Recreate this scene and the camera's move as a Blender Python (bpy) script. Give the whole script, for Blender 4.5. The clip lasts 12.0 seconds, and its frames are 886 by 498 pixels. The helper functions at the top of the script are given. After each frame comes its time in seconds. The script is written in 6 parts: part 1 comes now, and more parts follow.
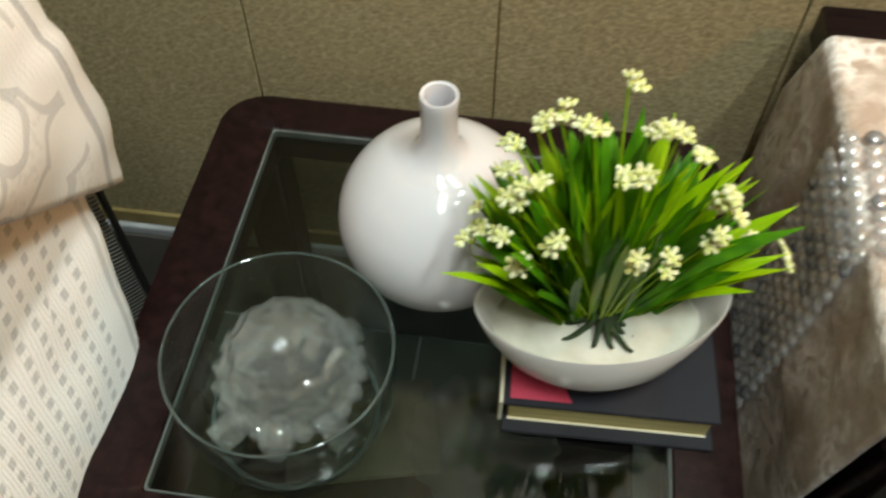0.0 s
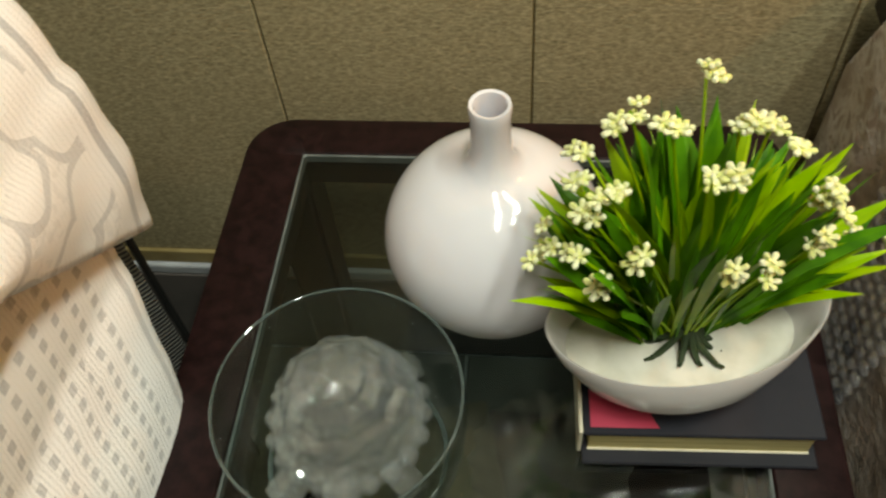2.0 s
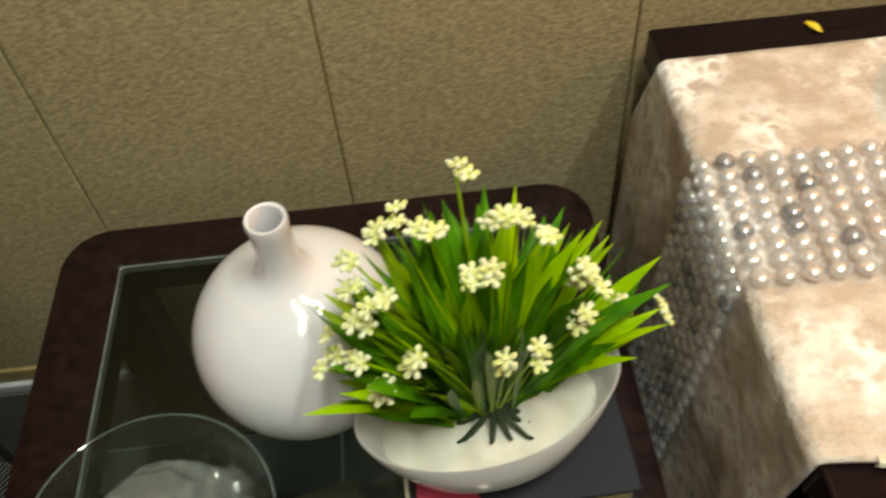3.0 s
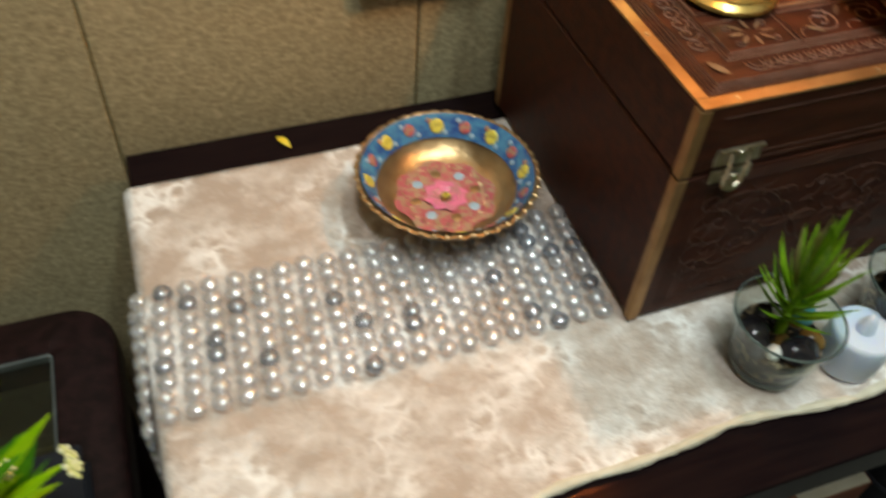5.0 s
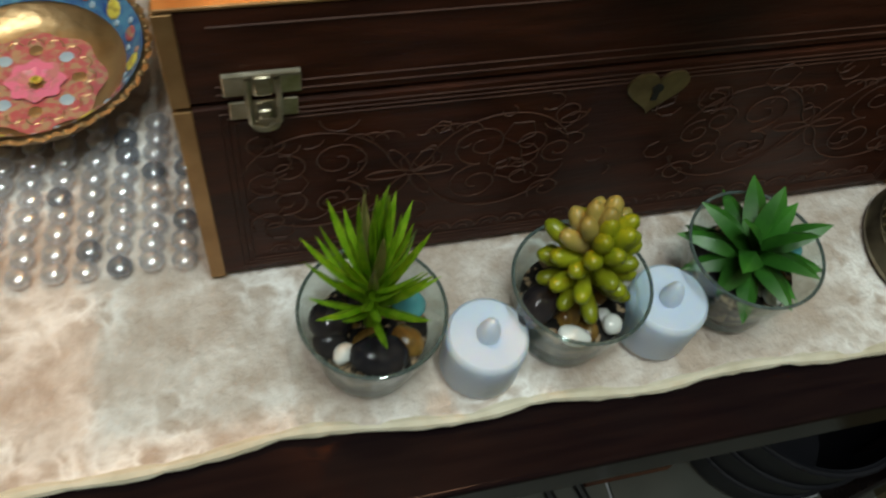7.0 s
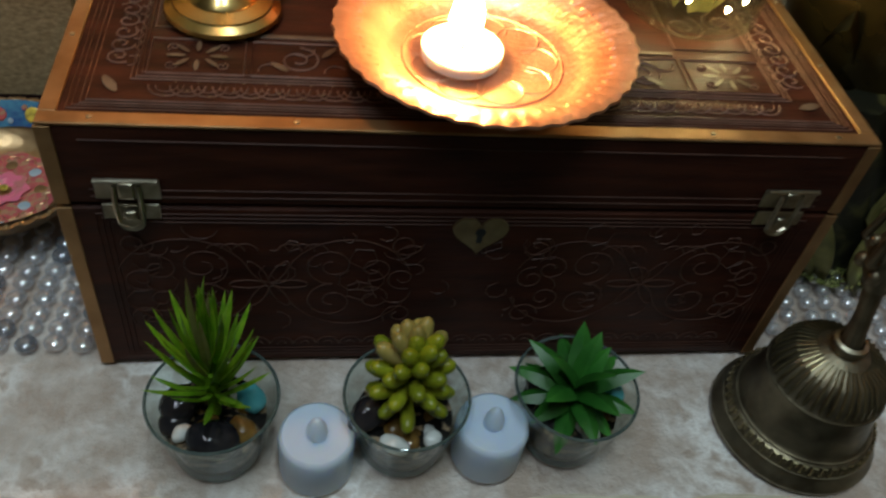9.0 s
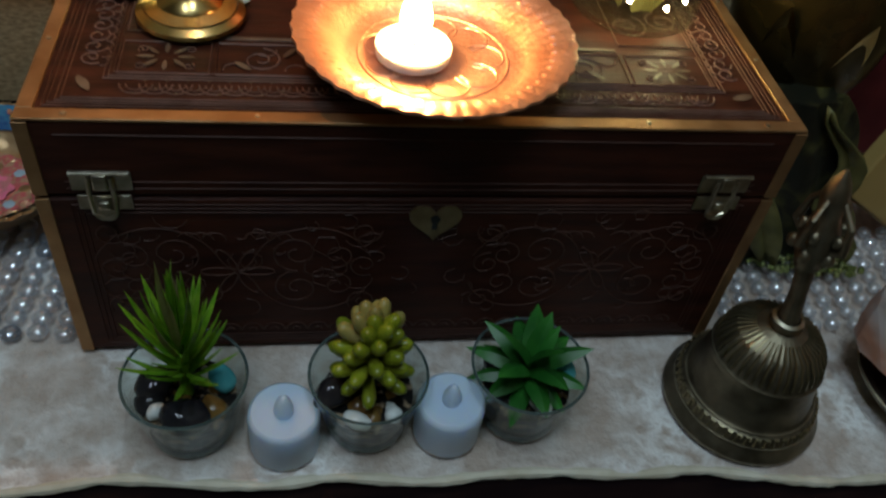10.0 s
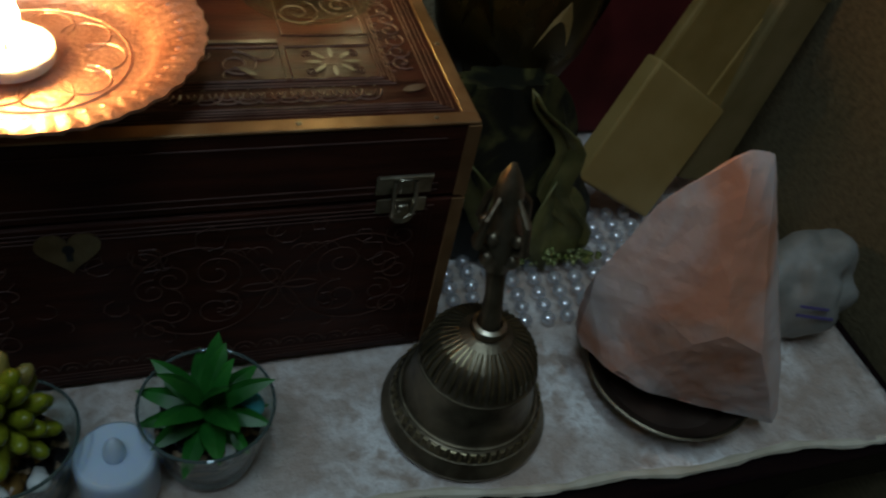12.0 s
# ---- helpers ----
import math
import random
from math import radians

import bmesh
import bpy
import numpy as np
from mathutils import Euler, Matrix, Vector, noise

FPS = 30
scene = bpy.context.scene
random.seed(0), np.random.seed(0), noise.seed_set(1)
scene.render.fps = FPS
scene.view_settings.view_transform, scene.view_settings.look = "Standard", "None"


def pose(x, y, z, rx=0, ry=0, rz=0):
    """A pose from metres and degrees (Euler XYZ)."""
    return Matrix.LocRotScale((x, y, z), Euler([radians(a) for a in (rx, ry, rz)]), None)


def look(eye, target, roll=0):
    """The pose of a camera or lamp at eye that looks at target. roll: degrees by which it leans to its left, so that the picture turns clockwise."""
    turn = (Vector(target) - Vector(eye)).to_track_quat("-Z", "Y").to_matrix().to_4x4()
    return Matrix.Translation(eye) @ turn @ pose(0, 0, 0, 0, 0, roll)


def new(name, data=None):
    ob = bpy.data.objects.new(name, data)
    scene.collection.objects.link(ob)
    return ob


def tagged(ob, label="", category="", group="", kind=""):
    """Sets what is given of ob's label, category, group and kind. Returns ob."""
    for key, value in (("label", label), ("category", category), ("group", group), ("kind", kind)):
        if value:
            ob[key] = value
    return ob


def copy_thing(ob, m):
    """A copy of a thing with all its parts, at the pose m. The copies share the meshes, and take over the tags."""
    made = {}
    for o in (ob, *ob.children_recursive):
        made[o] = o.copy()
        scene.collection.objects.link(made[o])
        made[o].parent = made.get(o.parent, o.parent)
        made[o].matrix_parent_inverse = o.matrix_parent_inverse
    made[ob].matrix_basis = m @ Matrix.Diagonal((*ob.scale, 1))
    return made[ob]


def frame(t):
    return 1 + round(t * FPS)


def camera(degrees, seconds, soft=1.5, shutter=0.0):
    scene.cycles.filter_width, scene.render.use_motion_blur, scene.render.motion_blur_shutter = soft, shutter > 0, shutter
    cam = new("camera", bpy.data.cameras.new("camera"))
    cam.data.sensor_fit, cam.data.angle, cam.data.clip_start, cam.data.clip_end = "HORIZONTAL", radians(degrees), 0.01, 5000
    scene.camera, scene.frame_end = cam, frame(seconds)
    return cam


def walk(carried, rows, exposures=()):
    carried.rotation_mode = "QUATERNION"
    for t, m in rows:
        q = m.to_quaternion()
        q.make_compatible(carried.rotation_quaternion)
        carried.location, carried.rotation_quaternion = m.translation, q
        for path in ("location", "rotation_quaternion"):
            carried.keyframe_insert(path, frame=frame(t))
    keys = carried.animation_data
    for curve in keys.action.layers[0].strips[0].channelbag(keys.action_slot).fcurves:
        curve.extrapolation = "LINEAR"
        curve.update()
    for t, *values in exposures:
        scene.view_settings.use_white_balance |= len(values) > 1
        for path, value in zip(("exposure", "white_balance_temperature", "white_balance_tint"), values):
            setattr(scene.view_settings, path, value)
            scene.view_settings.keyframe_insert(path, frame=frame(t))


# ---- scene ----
cam = camera(55.6, 12.0, soft=2.3, shutter=0.4)
PATH = [
    (0, (-0.464, -0.285, 0.906), (-0.624, 0.89, -0.704), 0.3),
    (0.5, (-0.505, -0.267, 0.87), (-0.701, 0.858, -0.772), -0.3),
    (1, (-0.519, -0.259, 0.867), (-0.68, 0.939, -0.726), 0.1),
    (1.5, (-0.512, -0.259, 0.873), (-0.712, 0.94, -0.715), -3.8),
    (2, (-0.49, -0.254, 0.879), (-0.7, 0.926, -0.722), -6.3),
    (2.5, (-0.46, -0.239, 0.885), (-0.566, 0.992, -0.687), -5.8),
    (2.7, (-0.447, -0.229, 0.891), (-0.505, 1.004, -0.682), -6.1),
    (4.3, (-0.323, -0.235, 0.939), (0.084, 1.124, -0.471), 2.0),
    (4.5, (-0.302, -0.238, 0.943), (0.179, 1.112, -0.452), 2.9),
    (5, (-0.223, -0.24, 0.934), (0.293, 0.99, -0.556), 4.5),
    (5.5, (-0.128, -0.237, 0.906), (0.321, 0.87, -0.698), 7.1),
    (6, (-0.047, -0.238, 0.898), (0.346, 0.843, -0.738), 8.1),
    (6.5, (-0.007, -0.235, 0.896), (0.347, 0.811, -0.771), 9.8),
    (7, (0.021, -0.201, 0.88), (0.448, 0.786, -0.806), 12.0),
    (7.2, (0.037, -0.187, 0.871), (0.439, 0.785, -0.83), 11.3),
    (8.8, (0.094, -0.258, 0.908), (0.406, 1.066, -0.558), 10.2),
    (9, (0.105, -0.27, 0.916), (0.42, 1.081, -0.525), 9.8),
    (9.5, (0.114, -0.289, 0.934), (0.454, 1.125, -0.44), 9.7),
    (10, (0.121, -0.298, 0.928), (0.44, 1.071, -0.495), 9.0),
    (10.5, (0.166, -0.289, 0.923), (0.441, 0.992, -0.588), 6.5),
    (11, (0.197, -0.278, 0.912), (0.62, 0.997, -0.57), 11.9),
    (11.5, (0.217, -0.274, 0.915), (0.715, 1.03, -0.517), 11.9),
    (12, (0.225, -0.272, 0.918), (0.84, 1.005, -0.493), 13.3),
]
EXPOSURES = [(0.0, 0.24, 8700, 12), (2.5, 0.20, 10000, 14), (4.4, 0.02, 8700, 12), (5.0, -0.28, 8500, 13), (5.5, -0.24, 8300, 12), (6.5, -0.40, 8500, 12), (7.2, -0.58, 8500, 12), (8.0, -1.05, 7800, 11), (9.0, -1.36, 7200, 11), (9.4, -1.50, 6900, 11), (10.0, -1.72, 6600, 10), (10.4, -1.97, 6500, 10), (11.0, -2.02, 6600, 10), (12.0, -2.42, 6300, 8)]
walk(cam, [(t, look(eye, target, roll)) for t, eye, target, roll in PATH], EXPOSURES)

# ---- world and light ----
world = bpy.data.worlds.new("world")
scene.world = world
world.use_nodes = True
world.node_tree.nodes["Background"].inputs[0].default_value = (0.6, 0.7, 0.9, 1)
world.node_tree.nodes["Background"].inputs[1].default_value = 0.05


def area_lamp(name, eye, target, size_x, size_y, watts, colour):
    data = bpy.data.lights.new(name, "AREA")
    data.shape, data.size, data.size_y, data.energy, data.color = "RECTANGLE", size_x, size_y, watts, colour
    lamp = new(name, data)
    lamp.matrix_world = look(eye, target)
    return lamp


# two ceiling tubes of the room, cool white
area_lamp("ceiling_tube_lamp", (0.24, -0.34, 2.40), (0.24, -0.33, 0.0), 0.10, 0.75, 25, (0.61, 0.85, 1.0))
area_lamp("ceiling_tube_lamp", (-0.32, -0.62, 2.40), (-0.32, -0.61, 0.0), 0.10, 0.75, 23, (0.66, 0.84, 1.0))

# ---- mesh helpers ----
TAU = math.tau


def part(name, bm, material, parent=None, label="", smooth=True, at=None, free=False):
    """Links a bmesh as one mesh object, under a thing or alone."""
    if not free:
        bmesh.ops.recalc_face_normals(bm, faces=bm.faces)
    me = bpy.data.meshes.new(name)
    bm.to_mesh(me)
    bm.free()
    if smooth:
        me.shade_smooth()
        me.set_sharp_from_angle(angle=radians(38 if len(me.polygons) > 60 else 20))
    for m in (material if isinstance(material, (list, tuple)) else [material]):
        me.materials.append(m)
    ob = new(name, me)
    if parent is not None:
        ob.parent = parent
    if at is not None:
        ob.matrix_basis = at
    if label:
        ob["label"] = label
    return ob


def again(name, source, parent, m):
    """One more object on the mesh of source."""
    ob = new(name, source.data)
    ob.parent = parent
    ob.matrix_basis = m
    return ob


def thing(name, at, label, category, group="", kind=""):
    ob = new(name)
    ob.empty_display_size = 0.02
    ob.matrix_basis = at
    return tagged(ob, label, category, group, kind)


def add_box(bm, x0, x1, y0, y1, z0, z1, bevel=0.0, segments=2):
    m = Matrix.LocRotScale(((x0 + x1) / 2, (y0 + y1) / 2, (z0 + z1) / 2), None, (x1 - x0, y1 - y0, z1 - z0))
    vs = bmesh.ops.create_cube(bm, size=1, matrix=m)["verts"]
    if bevel:
        es = list({e for v in vs for e in v.link_edges})
        bmesh.ops.bevel(bm, geom=es, offset=bevel, segments=segments, profile=0.5, affect="EDGES")
    return bm


def box(x0, x1, y0, y1, z0, z1, bevel=0.0, segments=2):
    return add_box(bmesh.new(), x0, x1, y0, y1, z0, z1, bevel, segments)


def add_lathe(bm, profile, n=48, shape=None):
    """Turns a profile of (radius, height) round z. shape(angle, radius, z) may bend each point."""
    rings = []
    for r, z in profile:
        if r < 1e-6:
            rings.append([bm.verts.new((0, 0, z))])
            continue
        ring = []
        for i in range(n):
            a = TAU * i / n
            p = (r * math.cos(a), r * math.sin(a), z)
            ring.append(bm.verts.new(shape(a, r, z) if shape else p))
        rings.append(ring)
    for lo, hi in zip(rings, rings[1:]):
        if len(lo) == 1 and len(hi) == 1:
            continue
        for i in range(n):
            j = (i + 1) % n
            if len(lo) == 1:
                bm.faces.new((lo[0], hi[j], hi[i]))
            elif len(hi) == 1:
                bm.faces.new((lo[i], lo[j], hi[0]))
            else:
                bm.faces.new((lo[i], lo[j], hi[j], hi[i]))
    return bm


def lathe(profile, n=48, shape=None):
    return add_lathe(bmesh.new(), profile, n, shape)


def add_tube(bm, pts, radius, n=8, closed=False):
    """A round rod along points; radius a number or one for each point."""
    pts = [Vector(p) for p in pts]
    rings = []
    side = None
    for i, p in enumerate(pts):
        if closed:
            d = pts[(i + 1) % len(pts)] - pts[i - 1]
        else:
            d = pts[min(i + 1, len(pts) - 1)] - pts[max(i - 1, 0)]
        d.normalize()
        if side is None:
            side = d.orthogonal().normalized()
        side = (side - d * side.dot(d)).normalized()
        up = d.cross(side)
        r = radius[i] if isinstance(radius, (list, tuple)) else radius
        rings.append([bm.verts.new(p + (side * math.cos(TAU * k / n) + up * math.sin(TAU * k / n)) * r) for k in range(n)])
    pairs = list(zip(rings, rings[1:])) + ([(rings[-1], rings[0])] if closed else [])
    for lo, hi in pairs:
        for k in range(n):
            bm.faces.new((lo[k], lo[(k + 1) % n], hi[(k + 1) % n], hi[k]))
    if not closed:
        bm.faces.new(rings[0])
        bm.faces.new(rings[-1])
    return bm


def tube(pts, radius, n=8, closed=False):
    return add_tube(bmesh.new(), pts, radius, n, closed)


def add_ribbon(bm, pts, width, high, plane, closed=False):
    """A low raised line along 2D points on a face. plane(u, v, h) gives the place."""
    n = len(pts)
    rows = []
    for i, (u, v) in enumerate(pts):
        a = pts[(i - 1) % n] if closed or i else pts[i]
        b = pts[(i + 1) % n] if closed or i < n - 1 else pts[i]
        du, dv = b[0] - a[0], b[1] - a[1]
        k = width / 2 / (math.hypot(du, dv) or 1)
        nu, nv = -dv * k, du * k
        rows.append([bm.verts.new(plane(u + nu, v + nv, 0)), bm.verts.new(plane(u, v, high)), bm.verts.new(plane(u - nu, v - nv, 0))])
    for i in range(n if closed else n - 1):
        a, b = rows[i], rows[(i + 1) % n]
        bm.faces.new((a[0], a[1], b[1], b[0]))
        bm.faces.new((a[1], a[2], b[2], b[1]))


def add_leaf_spot(bm, u, v, length, width, turn, high, plane):
    """A pointed oval inlay."""
    ring = []
    for i in range(10):
        a = TAU * i / 10
        p, q = math.cos(a) * length / 2, math.sin(a) * abs(math.sin(a)) ** 0.5 * width / 2
        ring.append(bm.verts.new(plane(u + p * math.cos(turn) - q * math.sin(turn), v + p * math.sin(turn) + q * math.cos(turn), high)))
    bm.faces.new(ring)


def spiral(u, v, r0, r1, a0, turns, n=22):
    return [(u + (r0 + (r1 - r0) * i / n) * math.cos(a0 + TAU * turns * i / n), v + (r0 + (r1 - r0) * i / n) * math.sin(a0 + TAU * turns * i / n)) for i in range(n + 1)]


def arc(u, v, r, a0, a1, n=8):
    return [(u + r * math.cos(a0 + (a1 - a0) * i / n), v + r * math.sin(a0 + (a1 - a0) * i / n)) for i in range(n + 1)]


def lump(radius, scale=(1, 1, 1), rough=0.2, freq=2.0, seed=0, sub=2):
    bm = bmesh.new()
    bmesh.ops.create_icosphere(bm, subdivisions=sub, radius=1)
    for v in bm.verts:
        k = 1 + rough * noise.noise(v.co * freq + Vector((seed * 7.3, seed * 3.1, seed)))
        v.co = Vector((v.co.x * scale[0], v.co.y * scale[1], v.co.z * scale[2])) * radius * k
    return bm


# ---- materials ----
def material(name, base, second=None, scale=40.0, stretch=(1, 1, 1), rough=0.5, rough2=None, metal=0.0, bump=0.0, bump_scale=200.0,
             spec=0.5, coat=0.0, sheen=0.0, trans=0.0, ior=1.45, sss=0.0, vary=0.0, low=0.35, high=0.65, distort=0.0, detail=6):
    """A principled surface with two scales of variation in colour, gloss and relief."""
    m = bpy.data.materials.new(name)
    m.use_nodes = True
    nt = m.node_tree
    b = nt.nodes["Principled BSDF"]
    b.inputs["Roughness"].default_value, b.inputs["Metallic"].default_value = rough, metal
    b.inputs["Specular IOR Level"].default_value, b.inputs["IOR"].default_value = spec, ior
    b.inputs["Coat Weight"].default_value, b.inputs["Sheen Weight"].default_value = coat, sheen
    b.inputs["Transmission Weight"].default_value = trans
    b.inputs["Base Color"].default_value = (*base, 1)
    if sss:
        b.inputs["Subsurface Weight"].default_value = sss
        b.inputs["Subsurface Radius"].default_value = (0.01, 0.008, 0.006)
    co = nt.nodes.new("ShaderNodeTexCoord")
    mp = nt.nodes.new("ShaderNodeMapping")
    mp.inputs["Scale"].default_value = stretch
    nt.links.new(co.outputs["Object"], mp.inputs["Vector"])
    if second is not None:
        tx = nt.nodes.new("ShaderNodeTexNoise")
        tx.inputs["Scale"].default_value, tx.inputs["Detail"].default_value, tx.inputs["Distortion"].default_value = scale, detail, distort
        ramp = nt.nodes.new("ShaderNodeValToRGB")
        ramp.color_ramp.elements[0].position, ramp.color_ramp.elements[1].position = low, high
        ramp.color_ramp.elements[0].color, ramp.color_ramp.elements[1].color = (*base, 1), (*second, 1)
        nt.links.new(mp.outputs["Vector"], tx.inputs["Vector"])
        nt.links.new(tx.outputs["Fac"], ramp.inputs["Fac"])
        out = ramp.outputs["Color"]
        if vary:
            info = nt.nodes.new("ShaderNodeObjectInfo")
            hsv = nt.nodes.new("ShaderNodeHueSaturation")
            mr = nt.nodes.new("ShaderNodeMapRange")
            mr.inputs["To Min"].default_value, mr.inputs["To Max"].default_value = 1 - vary, 1 + vary
            nt.links.new(info.outputs["Random"], mr.inputs["Value"])
            nt.links.new(mr.outputs["Result"], hsv.inputs["Value"])
            nt.links.new(out, hsv.inputs["Color"])
            out = hsv.outputs["Color"]
        nt.links.new(out, b.inputs["Base Color"])
        if rough2 is not None:
            rr = nt.nodes.new("ShaderNodeMapRange")
            rr.inputs["To Min"].default_value, rr.inputs["To Max"].default_value = rough, rough2
            nt.links.new(tx.outputs["Fac"], rr.inputs["Value"])
            nt.links.new(rr.outputs["Result"], b.inputs["Roughness"])
    if bump:
        bx = nt.nodes.new("ShaderNodeTexNoise")
        bx.inputs["Scale"].default_value, bx.inputs["Detail"].default_value = bump_scale, 4
        bp = nt.nodes.new("ShaderNodeBump")
        bp.inputs["Strength"].default_value, bp.inputs["Distance"].default_value = min(1, bump), 0.002
        nt.links.new(mp.outputs["Vector"], bx.inputs["Vector"])
        nt.links.new(bx.outputs["Fac"], bp.inputs["Height"])
        nt.links.new(bp.outputs["Normal"], b.inputs["Normal"])
    return m


def glow(name, colour, strength):
    m = bpy.data.materials.new(name)
    m.use_nodes = True
    b = m.node_tree.nodes["Principled BSDF"]
    b.inputs["Base Color"].default_value = (*colour, 1)
    b.inputs["Emission Color"].default_value = (*colour, 1)
    b.inputs["Emission Strength"].default_value = strength
    return m


def wallpaper():
    """Embossed paper: short horizontal woven dashes in tan and gold-brown."""
    m = material("wallpaper", (0.30, 0.245, 0.15), rough=0.55)
    nt = m.node_tree
    b = nt.nodes["Principled BSDF"]
    co = nt.nodes.new("ShaderNodeTexCoord")
    mp = nt.nodes.new("ShaderNodeMapping")
    mp.inputs["Scale"].default_value = (150, 150, 360)
    nt.links.new(co.outputs["Object"], mp.inputs["Vector"])
    weave = nt.nodes.new("ShaderNodeTexVoronoi")
    weave.distance = "CHEBYCHEV"
    weave.inputs["Scale"].default_value = 1.0
    nt.links.new(mp.outputs["Vector"], weave.inputs["Vector"])
    fine = nt.nodes.new("ShaderNodeTexNoise")
    fine.inputs["Scale"].default_value, fine.inputs["Detail"].default_value = 2.2, 4
    nt.links.new(mp.outputs["Vector"], fine.inputs["Vector"])
    add = nt.nodes.new("ShaderNodeMath")
    add.operation = "MULTIPLY_ADD"
    nt.links.new(weave.outputs["Distance"], add.inputs[0])
    add.inputs[1].default_value = 0.55
    nt.links.new(fine.outputs["Fac"], add.inputs[2])
    ramp = nt.nodes.new("ShaderNodeValToRGB")
    ramp.color_ramp.elements[0].position, ramp.color_ramp.elements[1].position = 0.45, 1.0
    ramp.color_ramp.elements[0].color, ramp.color_ramp.elements[1].color = (0.26, 0.205, 0.105, 1), (0.54, 0.44, 0.255, 1)
    nt.links.new(add.outputs[0], ramp.inputs["Fac"])
    tone = nt.nodes.new("ShaderNodeHueSaturation")
    tone.inputs["Saturation"].default_value = 0.95
    nt.links.new(ramp.outputs["Color"], tone.inputs["Color"])
    nt.links.new(tone.outputs["Color"], b.inputs["Base Color"])
    bp = nt.nodes.new("ShaderNodeBump")
    bp.inputs["Strength"].default_value, bp.inputs["Distance"].default_value = 0.45, 0.0008
    nt.links.new(add.outputs[0], bp.inputs["Height"])
    nt.links.new(bp.outputs["Normal"], b.inputs["Normal"])
    return m


def velvet():
    """Crushed beige velvet: sheen of pile lying in different directions, painted as pale veined patches."""
    m = material("crushed_velvet", (0.475, 0.37, 0.305), (0.76, 0.69, 0.64), scale=40, rough=0.62, rough2=0.36, distort=0.25, detail=14, low=0.44, high=0.74, sheen=0.15, bump=1.0, bump_scale=48)
    for n in m.node_tree.nodes:
        if n.type == "TEX_NOISE":
            n.inputs["Roughness"].default_value = 0.68
        if n.type == "BUMP":
            n.inputs["Distance"].default_value = 0.0045
    nt = m.node_tree
    b = nt.nodes["Principled BSDF"]
    b.inputs["Sheen Roughness"].default_value = 0.35
    ground = b.inputs["Base Color"].links[0].from_socket
    co = nt.nodes["Texture Coordinate"]
    vein, patch = nt.nodes.new("ShaderNodeTexNoise"), nt.nodes.new("ShaderNodeTexNoise")
    vein.inputs["Scale"].default_value, vein.inputs["Detail"].default_value, vein.inputs["Distortion"].default_value = 66, 7, 0.35
    patch.inputs["Scale"].default_value, patch.inputs["Detail"].default_value = 17, 6
    r1, r2 = nt.nodes.new("ShaderNodeValToRGB"), nt.nodes.new("ShaderNodeValToRGB")
    r1.color_ramp.elements[0].position, r1.color_ramp.elements[0].color = 0.38, (0, 0, 0, 1)
    r1.color_ramp.elements[1].position, r1.color_ramp.elements[1].color = 0.66, (0, 0, 0, 1)
    peak = r1.color_ramp.elements.new(0.50)
    peak.color = (1, 1, 1, 1)
    r2.color_ramp.elements[0].position, r2.color_ramp.elements[1].position = 0.46, 0.62
    for n, r in ((vein, r1), (patch, r2)):
        nt.links.new(co.outputs["Object"], n.inputs["Vector"])
        nt.links.new(n.outputs["Fac"], r.inputs["Fac"])
    times = nt.nodes.new("ShaderNodeMath")
    times.operation = "MULTIPLY"
    nt.links.new(r1.outputs["Color"], times.inputs[0])
    nt.links.new(r2.outputs["Color"], times.inputs[1])
    mix = nt.nodes.new("ShaderNodeMix")
    mix.data_type = "RGBA"
    nt.links.new(times.outputs[0], mix.inputs["Factor"])
    nt.links.new(ground, mix.inputs["A"])
    mix.inputs["B"].default_value = (0.93, 0.89, 0.86, 1)
    nt.links.new(mix.outputs["Result"], b.inputs["Base Color"])
    return m


